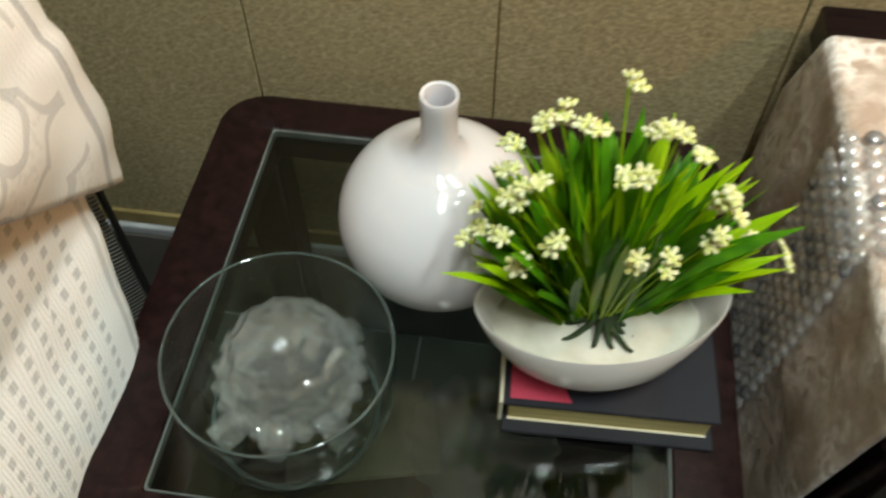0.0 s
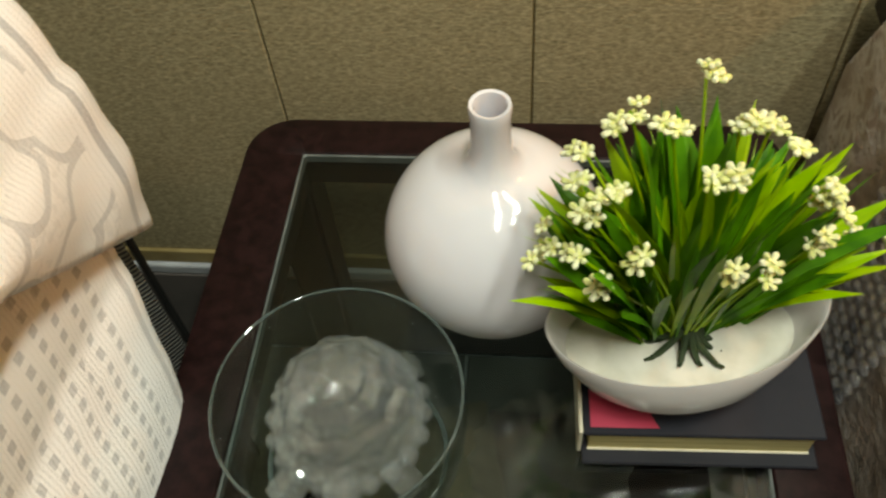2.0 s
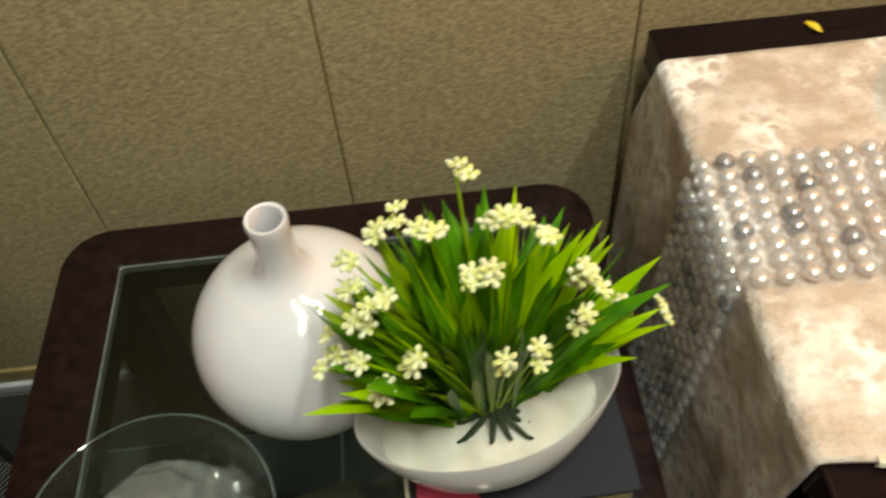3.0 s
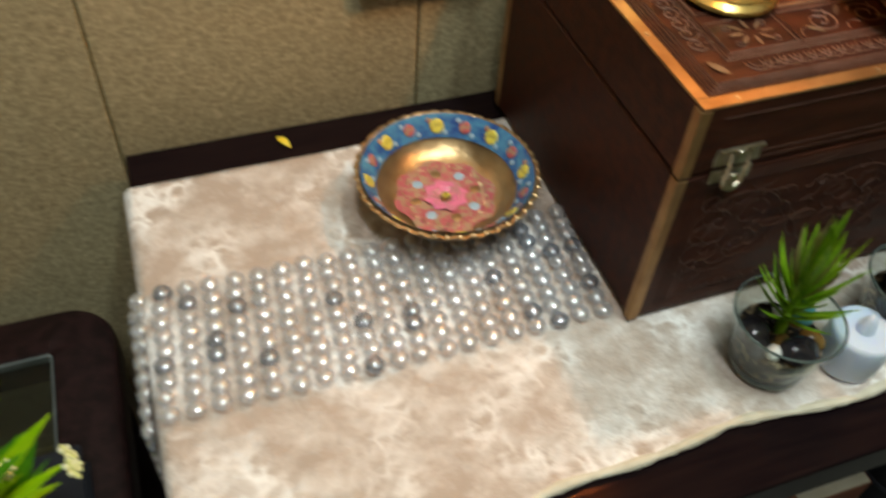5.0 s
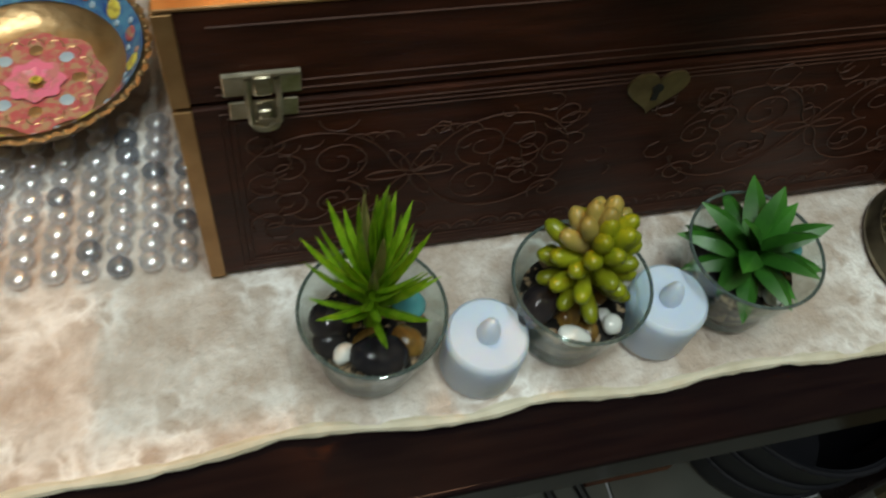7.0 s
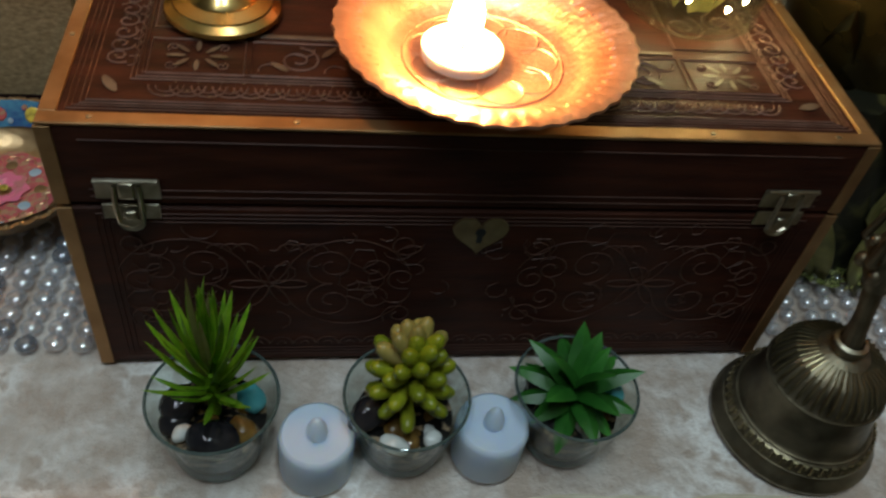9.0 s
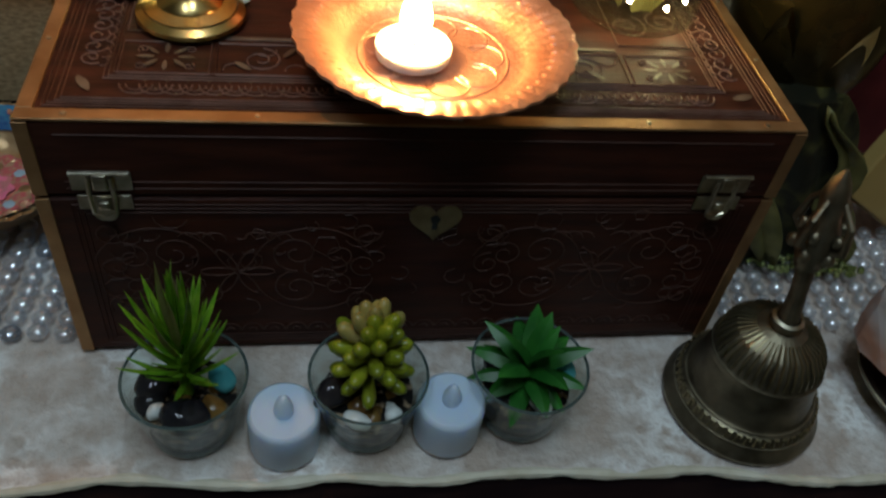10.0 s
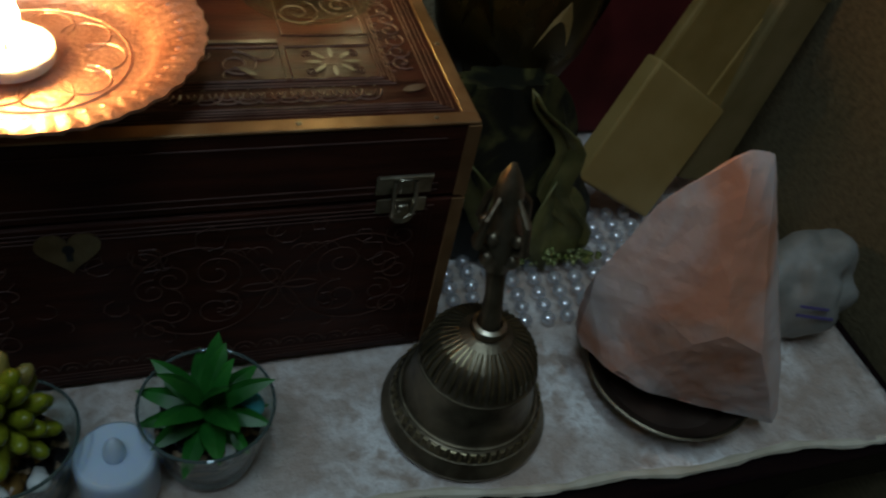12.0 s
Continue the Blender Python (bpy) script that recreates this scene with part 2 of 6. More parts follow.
def printed(name, kind):
    """White towelling with a woven grey pattern; uv is in metres: u along the hem, v down the drop."""
    m = material(name, (0.74, 0.70, 0.69), rough=0.85, sheen=0.3)
    nt = m.node_tree
    b = nt.nodes["Principled BSDF"]
    co = nt.nodes.new("ShaderNodeTexCoord")
    sep = nt.nodes.new("ShaderNodeSeparateXYZ")
    nt.links.new(co.outputs["UV"], sep.inputs[0])

    def math_node(op, a, c, d=None):
        n = nt.nodes.new("ShaderNodeMath")
        n.operation = op
        for i, x in enumerate((a, c, d)):
            if x is None:
                continue
            if isinstance(x, (int, float)):
                n.inputs[i].default_value = x
            else:
                nt.links.new(x, n.inputs[i])
        return n.outputs[0]
    u, v = sep.outputs[0], sep.outputs[1]
    if kind == "dash":
        fu = math_node("FRACT", math_node("MULTIPLY", u, 60), 0)
        fv = math_node("FRACT", math_node("MULTIPLY", v, 118), 0)
        du = math_node("LESS_THAN", fu, 0.36)
        dv = math_node("LESS_THAN", fv, 0.55)
        inside = math_node("GREATER_THAN", u, 0.045)
        fac = math_node("MULTIPLY", math_node("MULTIPLY", du, dv), inside)
        band = math_node("LESS_THAN", math_node("ABSOLUTE", math_node("SUBTRACT", u, 0.028), 0), 0.0028)
        fac = math_node("MAXIMUM", math_node("MULTIPLY", fac, 0.42), math_node("MULTIPLY", band, 0.40))
    else:
        vor = nt.nodes.new("ShaderNodeTexVoronoi")
        vor.feature = "F1"
        vor.inputs["Scale"].default_value = 24
        vor.inputs["Randomness"].default_value = 0.7
        wob = nt.nodes.new("ShaderNodeTexNoise")
        wob.inputs["Scale"].default_value = 16
        mixv = nt.nodes.new("ShaderNodeMix")
        mixv.data_type = "RGBA"
        mixv.inputs["Factor"].default_value = 0.025
        nt.links.new(co.outputs["UV"], wob.inputs["Vector"])
        nt.links.new(co.outputs["UV"], mixv.inputs["A"])
        nt.links.new(wob.outputs["Color"], mixv.inputs["B"])
        nt.links.new(mixv.outputs["Result"], vor.inputs["Vector"])
        line = math_node("LESS_THAN", math_node("ABSOLUTE", math_node("SUBTRACT", vor.outputs["Distance"], 0.50), 0), 0.055)
        speck = nt.nodes.new("ShaderNodeTexNoise")
        speck.inputs["Scale"].default_value = 190
        nt.links.new(co.outputs["UV"], speck.inputs["Vector"])
        outer = math_node("MULTIPLY", math_node("GREATER_THAN", vor.outputs["Distance"], 0.56), math_node("MULTIPLY", math_node("GREATER_THAN", speck.outputs["Fac"], 0.56), 0.35))
        line = math_node("MAXIMUM", line, outer)
        band = math_node("LESS_THAN", math_node("ABSOLUTE", math_node("SUBTRACT", u, 0.03), 0), 0.0025)
        inside = math_node("GREATER_THAN", u, 0.04)
        fac = math_node("MAXIMUM", math_node("MULTIPLY", math_node("MULTIPLY", line, inside), 0.34), math_node("MULTIPLY", band, 0.5))
    fine = nt.nodes.new("ShaderNodeTexNoise")
    fine.inputs["Scale"].default_value = 700
    nt.links.new(co.outputs["UV"], fine.inputs["Vector"])
    fac = math_node("MULTIPLY", fac, math_node("ADD", fine.outputs["Fac"], 0.45))
    mix = nt.nodes.new("ShaderNodeMix")
    mix.data_type = "RGBA"
    nt.links.new(fac, mix.inputs["Factor"])
    mix.inputs["A"].default_value, mix.inputs["B"].default_value = (0.86, 0.825, 0.81, 1), (0.16, 0.16, 0.18, 1)
    nt.links.new(mix.outputs["Result"], b.inputs["Base Color"])
    rib = nt.nodes.new("ShaderNodeTexWave")
    rib.bands_direction = "X"
    rib.inputs["Scale"].default_value, rib.inputs["Distortion"].default_value = 90, 1.5
    nt.links.new(co.outputs["UV"], rib.inputs["Vector"])
    h = math_node("MULTIPLY_ADD", rib.outputs["Fac"], 0.35, math_node("MULTIPLY", fine.outputs["Fac"], 1.2))
    bp = nt.nodes.new("ShaderNodeBump")
    bp.inputs["Strength"].default_value, bp.inputs["Distance"].default_value = 0.6, 0.0012
    nt.links.new(h, bp.inputs["Height"])
    nt.links.new(bp.outputs["Normal"], b.inputs["Normal"])
    return m


def woven():
    m = material("grey_weave", (0.10, 0.10, 0.095), rough=0.8)
    nt = m.node_tree
    b = nt.nodes["Principled BSDF"]
    co = nt.nodes.new("ShaderNodeTexCoord")
    mp = nt.nodes.new("ShaderNodeMapping")
    mp.inputs["Rotation"].default_value = (radians(40), 0, radians(20))
    wv = nt.nodes.new("ShaderNodeTexWave")
    wv.bands_direction = "Z"
    wv.inputs["Scale"].default_value, wv.inputs["Distortion"].default_value, wv.inputs["Detail Scale"].default_value = 95, 1.2, 4
    ramp = nt.nodes.new("ShaderNodeValToRGB")
    ramp.color_ramp.elements[0].color, ramp.color_ramp.elements[1].color = (0.035, 0.035, 0.04, 1), (0.26, 0.25, 0.23, 1)
    nt.links.new(co.outputs["Object"], mp.inputs["Vector"])
    nt.links.new(mp.outputs["Vector"], wv.inputs["Vector"])
    nt.links.new(wv.outputs["Fac"], ramp.inputs["Fac"])
    nt.links.new(ramp.outputs["Color"], b.inputs["Base Color"])
    bp = nt.nodes.new("ShaderNodeBump")
    bp.inputs["Strength"].default_value, bp.inputs["Distance"].default_value = 0.8, 0.002
    nt.links.new(wv.outputs["Fac"], bp.inputs["Height"])
    nt.links.new(bp.outputs["Normal"], b.inputs["Normal"])
    return m


WALLPAPER, VELVET, WEAVE = wallpaper(), velvet(), woven()
LEAF_PRINT, DASH_PRINT = printed("leaf_print_towelling", "leaf"), printed("dash_print_towelling", "dash")
HEM = material("cream_velvet_hem", (0.60, 0.52, 0.38), (0.76, 0.69, 0.55), scale=60, rough=0.6, sheen=0.4, bump=0.5, bump_scale=120)
# Side wall in the dim corner: its shade is put into the brown.
DIM_BROWN_WALL = material("dimmed_brown_wall", (0.13, 0.105, 0.055), (0.20, 0.165, 0.09), scale=160, stretch=(1, 1, 2.5), rough=0.6, bump=0.5, bump_scale=240)
PLASTER = material("plaster", (0.55, 0.52, 0.46), (0.62, 0.59, 0.53), scale=6, rough=0.8, bump=0.2)
GOLD_TRIM = material("gold_brown_trim", (0.30, 0.21, 0.08), (0.38, 0.28, 0.12), scale=30, rough=0.5)
GROUT = material("white_grout", (0.60, 0.62, 0.64), (0.42, 0.44, 0.46), scale=30, rough=0.7)
SKIRTING = material("dark_skirting_tile", (0.10, 0.09, 0.085), (0.16, 0.14, 0.13), scale=14, rough=0.3)
TILE = material("grey_floor_tile", (0.10, 0.105, 0.092), (0.16, 0.165, 0.145), scale=7, rough=0.25, rough2=0.4, vary=0.08)
DARK_WOOD = material("dark_lacquered_wood", (0.007, 0.004, 0.005), (0.013, 0.007, 0.007), scale=18, stretch=(1, 10, 10), spec=0.11, rough=0.12, rough2=0.19, bump=0.05, bump_scale=60)
# Orange tint put into the reflections, standing in for a warm lamp's glow.
DARK_WOOD.node_tree.nodes["Principled BSDF"].inputs["Specular Tint"].default_value = (1.0, 0.44, 0.28, 1)
TABLE_WOOD = material("mahogany_stained_frame", (0.010, 0.004, 0.004), (0.022, 0.008, 0.008), scale=16, stretch=(8, 8, 1), spec=0.22, rough=0.3, rough2=0.5, bump=0.06, bump_scale=80)
CHEST_WOOD = material("carved_sheesham", (0.029, 0.0075, 0.0042), (0.068, 0.018, 0.009), spec=0.2, scale=22, stretch=(1, 6, 6), rough=0.38, rough2=0.6, bump=0.18, bump_scale=90)
CARVING = material("worn_carving_edges", (0.048, 0.015, 0.009), (0.080, 0.030, 0.018), scale=60, rough=0.55)
# Lid lines, a paler tone than the carving on the front.
TOP_LINE = material("pale_lid_carving", (0.12, 0.058, 0.040), (0.21, 0.115, 0.085), scale=70, rough=0.5)
INLAY = material("pale_bone_inlay", (0.085, 0.050, 0.032), (0.17, 0.115, 0.075), scale=80, rough=0.45)
STRIP = material("aged_brass_strip", (0.30, 0.155, 0.065), (0.48, 0.28, 0.13), scale=40, rough=0.32, rough2=0.55, metal=0.75, bump=0.15, bump_scale=120)
BRASS = material("polished_brass", (0.62, 0.42, 0.14), (0.76, 0.54, 0.22), scale=35, rough=0.16, rough2=0.32, metal=1.0)
DULL_BRASS = material("tarnished_brass", (0.12, 0.098, 0.065), (0.28, 0.235, 0.16), scale=60, rough=0.32, rough2=0.5, metal=0.9, bump=0.12, bump_scale=260)
NICKEL = material("brassed_nickel_latch", (0.40, 0.34, 0.24), (0.62, 0.56, 0.45), scale=120, rough=0.22, rough2=0.4, metal=1.0)
COPPER = material("hammered_copper", (0.64, 0.36, 0.25), (0.80, 0.50, 0.37), scale=70, rough=0.30, rough2=0.48, metal=0.9, bump=0.45, bump_scale=330)
OLD_COPPER = material("darkened_copper", (0.26, 0.10, 0.055), (0.42, 0.19, 0.11), scale=40, rough=0.3, rough2=0.5, metal=0.9)
CERAMIC = material("white_glazed_ceramic", (0.74, 0.72, 0.76), (0.78, 0.76, 0.79), scale=9, rough=0.10, coat=0.4, sss=0.05)
BOWL_GLAZE = material("glossy_white_glaze", (0.72, 0.68, 0.67), (0.78, 0.75, 0.74), scale=12, rough=0.14, coat=0.3)
SAND = material("pale_potting_plaster", (0.58, 0.56, 0.47), (0.68, 0.66, 0.58), scale=60, rough=0.8, bump=0.25, bump_scale=200)


def thin_glass(name, tint, ior, gloss=(1, 1, 1), power=5.0):
    """Thin clear glass: light passes straight, and the skin mirrors at grazing angles."""
    m = bpy.data.materials.new(name)
    m.use_nodes = True
    nt = m.node_tree
    nt.nodes.remove(nt.nodes["Principled BSDF"])
    clear, shine, mix, fres = (nt.nodes.new(n) for n in ("ShaderNodeBsdfTransparent", "ShaderNodeBsdfGlossy", "ShaderNodeMixShader", "ShaderNodeLayerWeight"))
    clear.inputs["Color"].default_value, shine.inputs["Color"].default_value = (*tint, 1), (*gloss, 1)
    shine.inputs["Roughness"].default_value, fres.inputs["Blend"].default_value = 0.02, 0.5
    curve, scale = nt.nodes.new("ShaderNodeMath"), nt.nodes.new("ShaderNodeMath")
    curve.operation, curve.inputs[1].default_value = "POWER", power
    scale.operation, scale.inputs[1].default_value, scale.inputs[2].default_value = "MULTIPLY_ADD", 0.65, ((ior - 1) / (ior + 1)) ** 2
    nt.links.new(fres.outputs["Facing"], curve.inputs[0])
    nt.links.new(curve.outputs[0], scale.inputs[0])
    nt.links.new(scale.outputs[0], mix.inputs[0])
    nt.links.new(clear.outputs[0], mix.inputs[1])
    nt.links.new(shine.outputs[0], mix.inputs[2])
    nt.links.new(mix.outputs[0], nt.nodes["Material Output"].inputs["Surface"])
    return m


GLASS = thin_glass("clear_glass", (0.88, 0.935, 0.92), 1.5)
TABLE_GLASS = thin_glass("tinted_table_glass", (0.66, 0.71, 0.69), 1.5)
RIM_GLASS = material("dark_green_glass_rim", (0.12, 0.17, 0.16), (0.20, 0.26, 0.25), scale=40, rough=0.05, trans=0.6)
GLASS_EDGE = material("ground_glass_edge", (0.10, 0.115, 0.11), (0.15, 0.165, 0.16), scale=60, rough=0.4)
CRYSTAL = thin_glass("moulded_crystal", (0.95, 0.97, 0.97), 1.9, power=3.2)
crystal_nodes = CRYSTAL.node_tree
cloudy, cloud_mix = crystal_nodes.nodes.new("ShaderNodeBsdfPrincipled"), crystal_nodes.nodes.new("ShaderNodeMixShader")
cloudy.inputs["Base Color"].default_value, cloudy.inputs["Roughness"].default_value = (0.95, 0.99, 0.99, 1), 0.05
cloudy.inputs["Transmission Weight"].default_value, cloudy.inputs["IOR"].default_value = 0.60, 1.5
skin = crystal_nodes.nodes["Material Output"].inputs["Surface"].links[0].from_socket
cloud_mix.inputs[0].default_value = 0.14
crystal_nodes.links.new(skin, cloud_mix.inputs[1])
crystal_nodes.links.new(cloudy.outputs[0], cloud_mix.inputs[2])
crystal_nodes.links.new(cloud_mix.outputs[0], crystal_nodes.nodes["Material Output"].inputs["Surface"])
BEAD = material("polished_clear_bead", (0.93, 0.95, 0.98), rough=0.16, trans=0.25, ior=1.5, metal=0.60, coat=1.0)
bead_nodes = BEAD.node_tree
bead_nodes.nodes["Principled BSDF"].inputs["Coat IOR"].default_value = 2.0
bead_nodes.nodes["Principled BSDF"].inputs["Coat Roughness"].default_value = 0.10
bead_info, bead_ramp = bead_nodes.nodes.new("ShaderNodeObjectInfo"), bead_nodes.nodes.new("ShaderNodeValToRGB")
bead_ramp.color_ramp.interpolation = "CONSTANT"
bead_ramp.color_ramp.elements[0].color, bead_ramp.color_ramp.elements[1].color = (0.64, 0.67, 0.73, 1), (0.96, 0.97, 1.0, 1)
bead_ramp.color_ramp.elements[1].position = 0.12
bead_nodes.links.new(bead_info.outputs["Random"], bead_ramp.inputs["Fac"])
bead_nodes.links.new(bead_ramp.outputs["Color"], bead_nodes.nodes["Principled BSDF"].inputs["Base Color"])
bead_clear, bead_mix = bead_nodes.nodes.new("ShaderNodeBsdfTransparent"), bead_nodes.nodes.new("ShaderNodeMixShader")
bead_mix.inputs[0].default_value = 0.52
bead_nodes.links.new(bead_ramp.outputs["Color"], bead_clear.inputs["Color"])
bead_nodes.links.new(bead_nodes.nodes["Principled BSDF"].outputs[0], bead_mix.inputs[1])
bead_nodes.links.new(bead_clear.outputs[0], bead_mix.inputs[2])
bead_nodes.links.new(bead_mix.outputs[0], bead_nodes.nodes["Material Output"].inputs["Surface"])
LEAF = material("grass_green_plastic", (0.020, 0.13, 0.005), (0.095, 0.33, 0.010), scale=45, rough=0.35, rough2=0.5, vary=0.35, sss=0.05)
LEAF_LIGHT = material("yellow_green_plastic", (0.20, 0.42, 0.008), (0.36, 0.54, 0.02), scale=45, rough=0.4, vary=0.25)
STEM = material("dark_green_stem", (0.020, 0.035, 0.018), (0.035, 0.06, 0.025), scale=80, rough=0.5)
FLORET = material("cream_yellow_floret", (0.68, 0.70, 0.24), (0.84, 0.84, 0.58), scale=130, rough=0.6, vary=0.12, sss=0.1)
SPIKY = material("fresh_green_succulent", (0.09, 0.26, 0.008), (0.24, 0.42, 0.03), scale=70, rough=0.4, vary=0.25)
SPIKY_TIP = material("reddish_leaf_tip", (0.20, 0.19, 0.05), (0.28, 0.27, 0.10), scale=70, rough=0.45)
JELLY = material("lime_jellybean_leaf", (0.20, 0.23, 0.012), (0.33, 0.35, 0.03), scale=70, rough=0.3, vary=0.25, sss=0.1)
JELLY_TIP = material("rosy_jellybean_leaf", (0.30, 0.24, 0.06), (0.40, 0.30, 0.12), scale=70, rough=0.35, vary=0.2)
DEEP_GREEN = material("deep_green_succulent", (0.012, 0.10, 0.012), (0.035, 0.19, 0.025), scale=70, rough=0.4, vary=0.25)
BLACK_STONE = material("polished_black_pebble", (0.012, 0.012, 0.016), (0.035, 0.03, 0.03), scale=50, rough=0.08)
BROWN_STONE = material("tiger_brown_pebble", (0.10, 0.05, 0.015), (0.26, 0.15, 0.04), scale=90, rough=0.12)
WHITE_STONE = material("milky_pebble", (0.62, 0.64, 0.62), (0.74, 0.75, 0.72), scale=60, rough=0.2)
TEAL_STONE = material("teal_glass_pebble", (0.05, 0.32, 0.36), (0.12, 0.48, 0.50), scale=50, rough=0.08)
WAX = material("white_plastic_tea_light", (0.58, 0.69, 0.84), (0.64, 0.75, 0.89), scale=20, rough=0.38, sss=0.7)
WAX.node_tree.nodes["Principled BSDF"].inputs["Subsurface Scale"].default_value = 1.0
PAGES = material("gilded_page_edges", (0.48, 0.38, 0.14), (0.68, 0.58, 0.28), scale=60, stretch=(0.2, 1, 14), rough=0.4, metal=0.35)
COVER = material("black_book_cover", (0.014, 0.015, 0.020), (0.024, 0.024, 0.03), scale=20, rough=0.45, spec=0.2)
CREAM = material("cream_board_edge", (0.62, 0.56, 0.42), (0.70, 0.64, 0.50), scale=40, rough=0.5)
RED_PRINT = material("crimson_printed_paper", (0.42, 0.03, 0.06), (0.50, 0.05, 0.09), scale=30, rough=0.4)
BLUE_ENAMEL = material("blue_enamel", (0.025, 0.075, 0.26), (0.07, 0.26, 0.42), scale=120, rough=0.25, coat=0.3)
PINK_ENAMEL = material("pink_enamel", (0.52, 0.20, 0.20), (0.74, 0.18, 0.30), scale=150, low=0.38, high=0.55, rough=0.35)
RED_ENAMEL = material("brick_red_enamel", (0.40, 0.25, 0.15), (0.46, 0.10, 0.11), scale=230, low=0.40, high=0.54, detail=3, rough=0.35)
YELLOW_ENAMEL = material("yellow_enamel", (0.40, 0.28, 0.06), (0.72, 0.60, 0.10), scale=200, low=0.36, high=0.52, rough=0.35)
SKY_ENAMEL = material("pale_blue_enamel", (0.27, 0.40, 0.50), (0.36, 0.50, 0.58), scale=80, rough=0.35)
BOWL_BRASS = material("worn_bowl_brass", (0.38, 0.23, 0.11), (0.54, 0.37, 0.20), scale=45, rough=0.25, rough2=0.42, metal=0.85, bump=0.2, bump_scale=200)
SALT = material("pink_rock_salt", (0.64, 0.30, 0.19), (0.68, 0.56, 0.52), low=0.36, high=0.52, scale=12, rough=0.40, rough2=0.6, distort=0.6, sss=0.45, bump=0.35, bump_scale=90)
QUARTZ = material("cloudy_quartz", (0.20, 0.20, 0.18), (0.32, 0.31, 0.28), scale=40, rough=0.5, sss=0.2, bump=0.4, bump_scale=90)
DARK_BOWL = material("dark_dish_inside", (0.035, 0.022, 0.016), (0.06, 0.04, 0.03), scale=40, rough=0.4)
YELLOW_PAPER = material("ochre_paper", (0.24, 0.145, 0.035), (0.32, 0.20, 0.06), scale=30, rough=0.55, bump=0.1)
PALE_PAPER = material("straw_paper_wrapper", (0.36, 0.225, 0.065), (0.44, 0.29, 0.10), scale=22, rough=0.5)
OLIVE = material("olive_gold_leaf", (0.10, 0.095, 0.03), (0.22, 0.19, 0.065), scale=50, rough=0.4, metal=0.2)
MAROON = material("dark_red_cloth", (0.12, 0.010, 0.010), (0.19, 0.020, 0.018), scale=30, rough=0.75, bump=0.2)
SMOKE = material("dark_bronze", (0.050, 0.035, 0.012), (0.11, 0.078, 0.026), scale=30, rough=0.20, rough2=0.36, metal=0.7)
WHITE_PLASTIC = material("white_switch_plastic", (0.60, 0.60, 0.57), (0.66, 0.66, 0.63), scale=20, rough=0.35)
GREY_FRAME = material("satin_grey_frame", (0.34, 0.37, 0.38), (0.42, 0.45, 0.46), scale=30, rough=0.35, metal=0.3)
PETAL = material("yellow_petal", (0.72, 0.50, 0.02), (0.82, 0.62, 0.08), scale=120, rough=0.6)
NEWSPRINT = material("folded_newsprint", (0.22, 0.19, 0.13), (0.32, 0.28, 0.20), scale=26, rough=0.8)
GRAVEL = material("brown_gravel_bed", (0.006, 0.005, 0.004), (0.30, 0.21, 0.13), scale=190, rough=0.6, low=0.53, high=0.60, spec=0.2, bump=0.8, bump_scale=220)
BLACK = material("black_rubber", (0.012, 0.012, 0.012), (0.02, 0.02, 0.02), scale=40, rough=0.5)
INK = material("violet_ink", (0.10, 0.08, 0.22), rough=0.6)
FLAME = glow("candle_flame", (1.0, 0.48, 0.155), 940)
HOT_WAX = material("molten_tea_light_wax", (0.86, 0.78, 0.60), rough=0.2, sss=0.6)
LED = glow("warm_led", (1.0, 0.80, 0.42), 1200)

# ---- the room ----
WALL_Y, RIGHT_X, LEFT_X, FRONT_Y, HEIGHT = 0.25, 0.650, -3.0, -3.2, 2.5
floor = tagged(part("floor", box(LEFT_X, RIGHT_X, FRONT_Y, WALL_Y, -0.12, -0.006), GROUT, smooth=False), "pale grout bed under grey floor tiles", "floor", kind="structure")
tagged(part("ceiling", box(LEFT_X, RIGHT_X + 0.1, FRONT_Y, WALL_Y + 0.1, HEIGHT, HEIGHT + 0.1), PLASTER, smooth=False), "plain painted ceiling", "ceiling", kind="structure")
wall_back = tagged(part("wall_back", box(LEFT_X, RIGHT_X + 0.1, WALL_Y + 0.004, WALL_Y + 0.12, -0.12, HEIGHT), GOLD_TRIM, smooth=False), "wall covered with tan woven-look wallpaper panels", "wall", kind="structure")
wall_right = tagged(part("wall_right", box(RIGHT_X, RIGHT_X + 0.1, FRONT_Y, WALL_Y + 0.003, -0.12, HEIGHT), DIM_BROWN_WALL, smooth=False), "side wall with a faint grain, its shade put into the dark brown", "wall", kind="structure")
tagged(part("wall_left", box(LEFT_X - 0.1, LEFT_X, FRONT_Y, WALL_Y + 0.1, -0.12, HEIGHT), PLASTER, smooth=False), "plain painted wall", "wall", kind="structure")
tagged(part("wall_front", box(LEFT_X - 0.1, RIGHT_X + 0.1, FRONT_Y - 0.1, FRONT_Y, -0.12, HEIGHT), PLASTER, smooth=False), "plain painted wall", "wall", kind="structure")

# wallpaper panels with narrow joints between them
SEAMS = [-3.0, -2.665, -2.445, -2.225, -2.005, -1.785, -1.565, -1.345, -1.130, -0.917, -0.703, -0.494, -0.270, -0.050, 0.168, 0.386, 0.604, 0.650]
for a, b in zip(SEAMS, SEAMS[1:]):
    part("panel", box(a + 0.0008, b - 0.0008, WALL_Y, WALL_Y + 0.006, 0.181, HEIGHT, 0.0009, 1), WALLPAPER, wall_back, smooth=False)
tagged(part("trim", box(LEFT_X, RIGHT_X, WALL_Y - 0.004, WALL_Y + 0.006, 0.161, 0.181, 0.002), GOLD_TRIM), "gold-brown strip below the wallpaper", "trim", kind="structure")
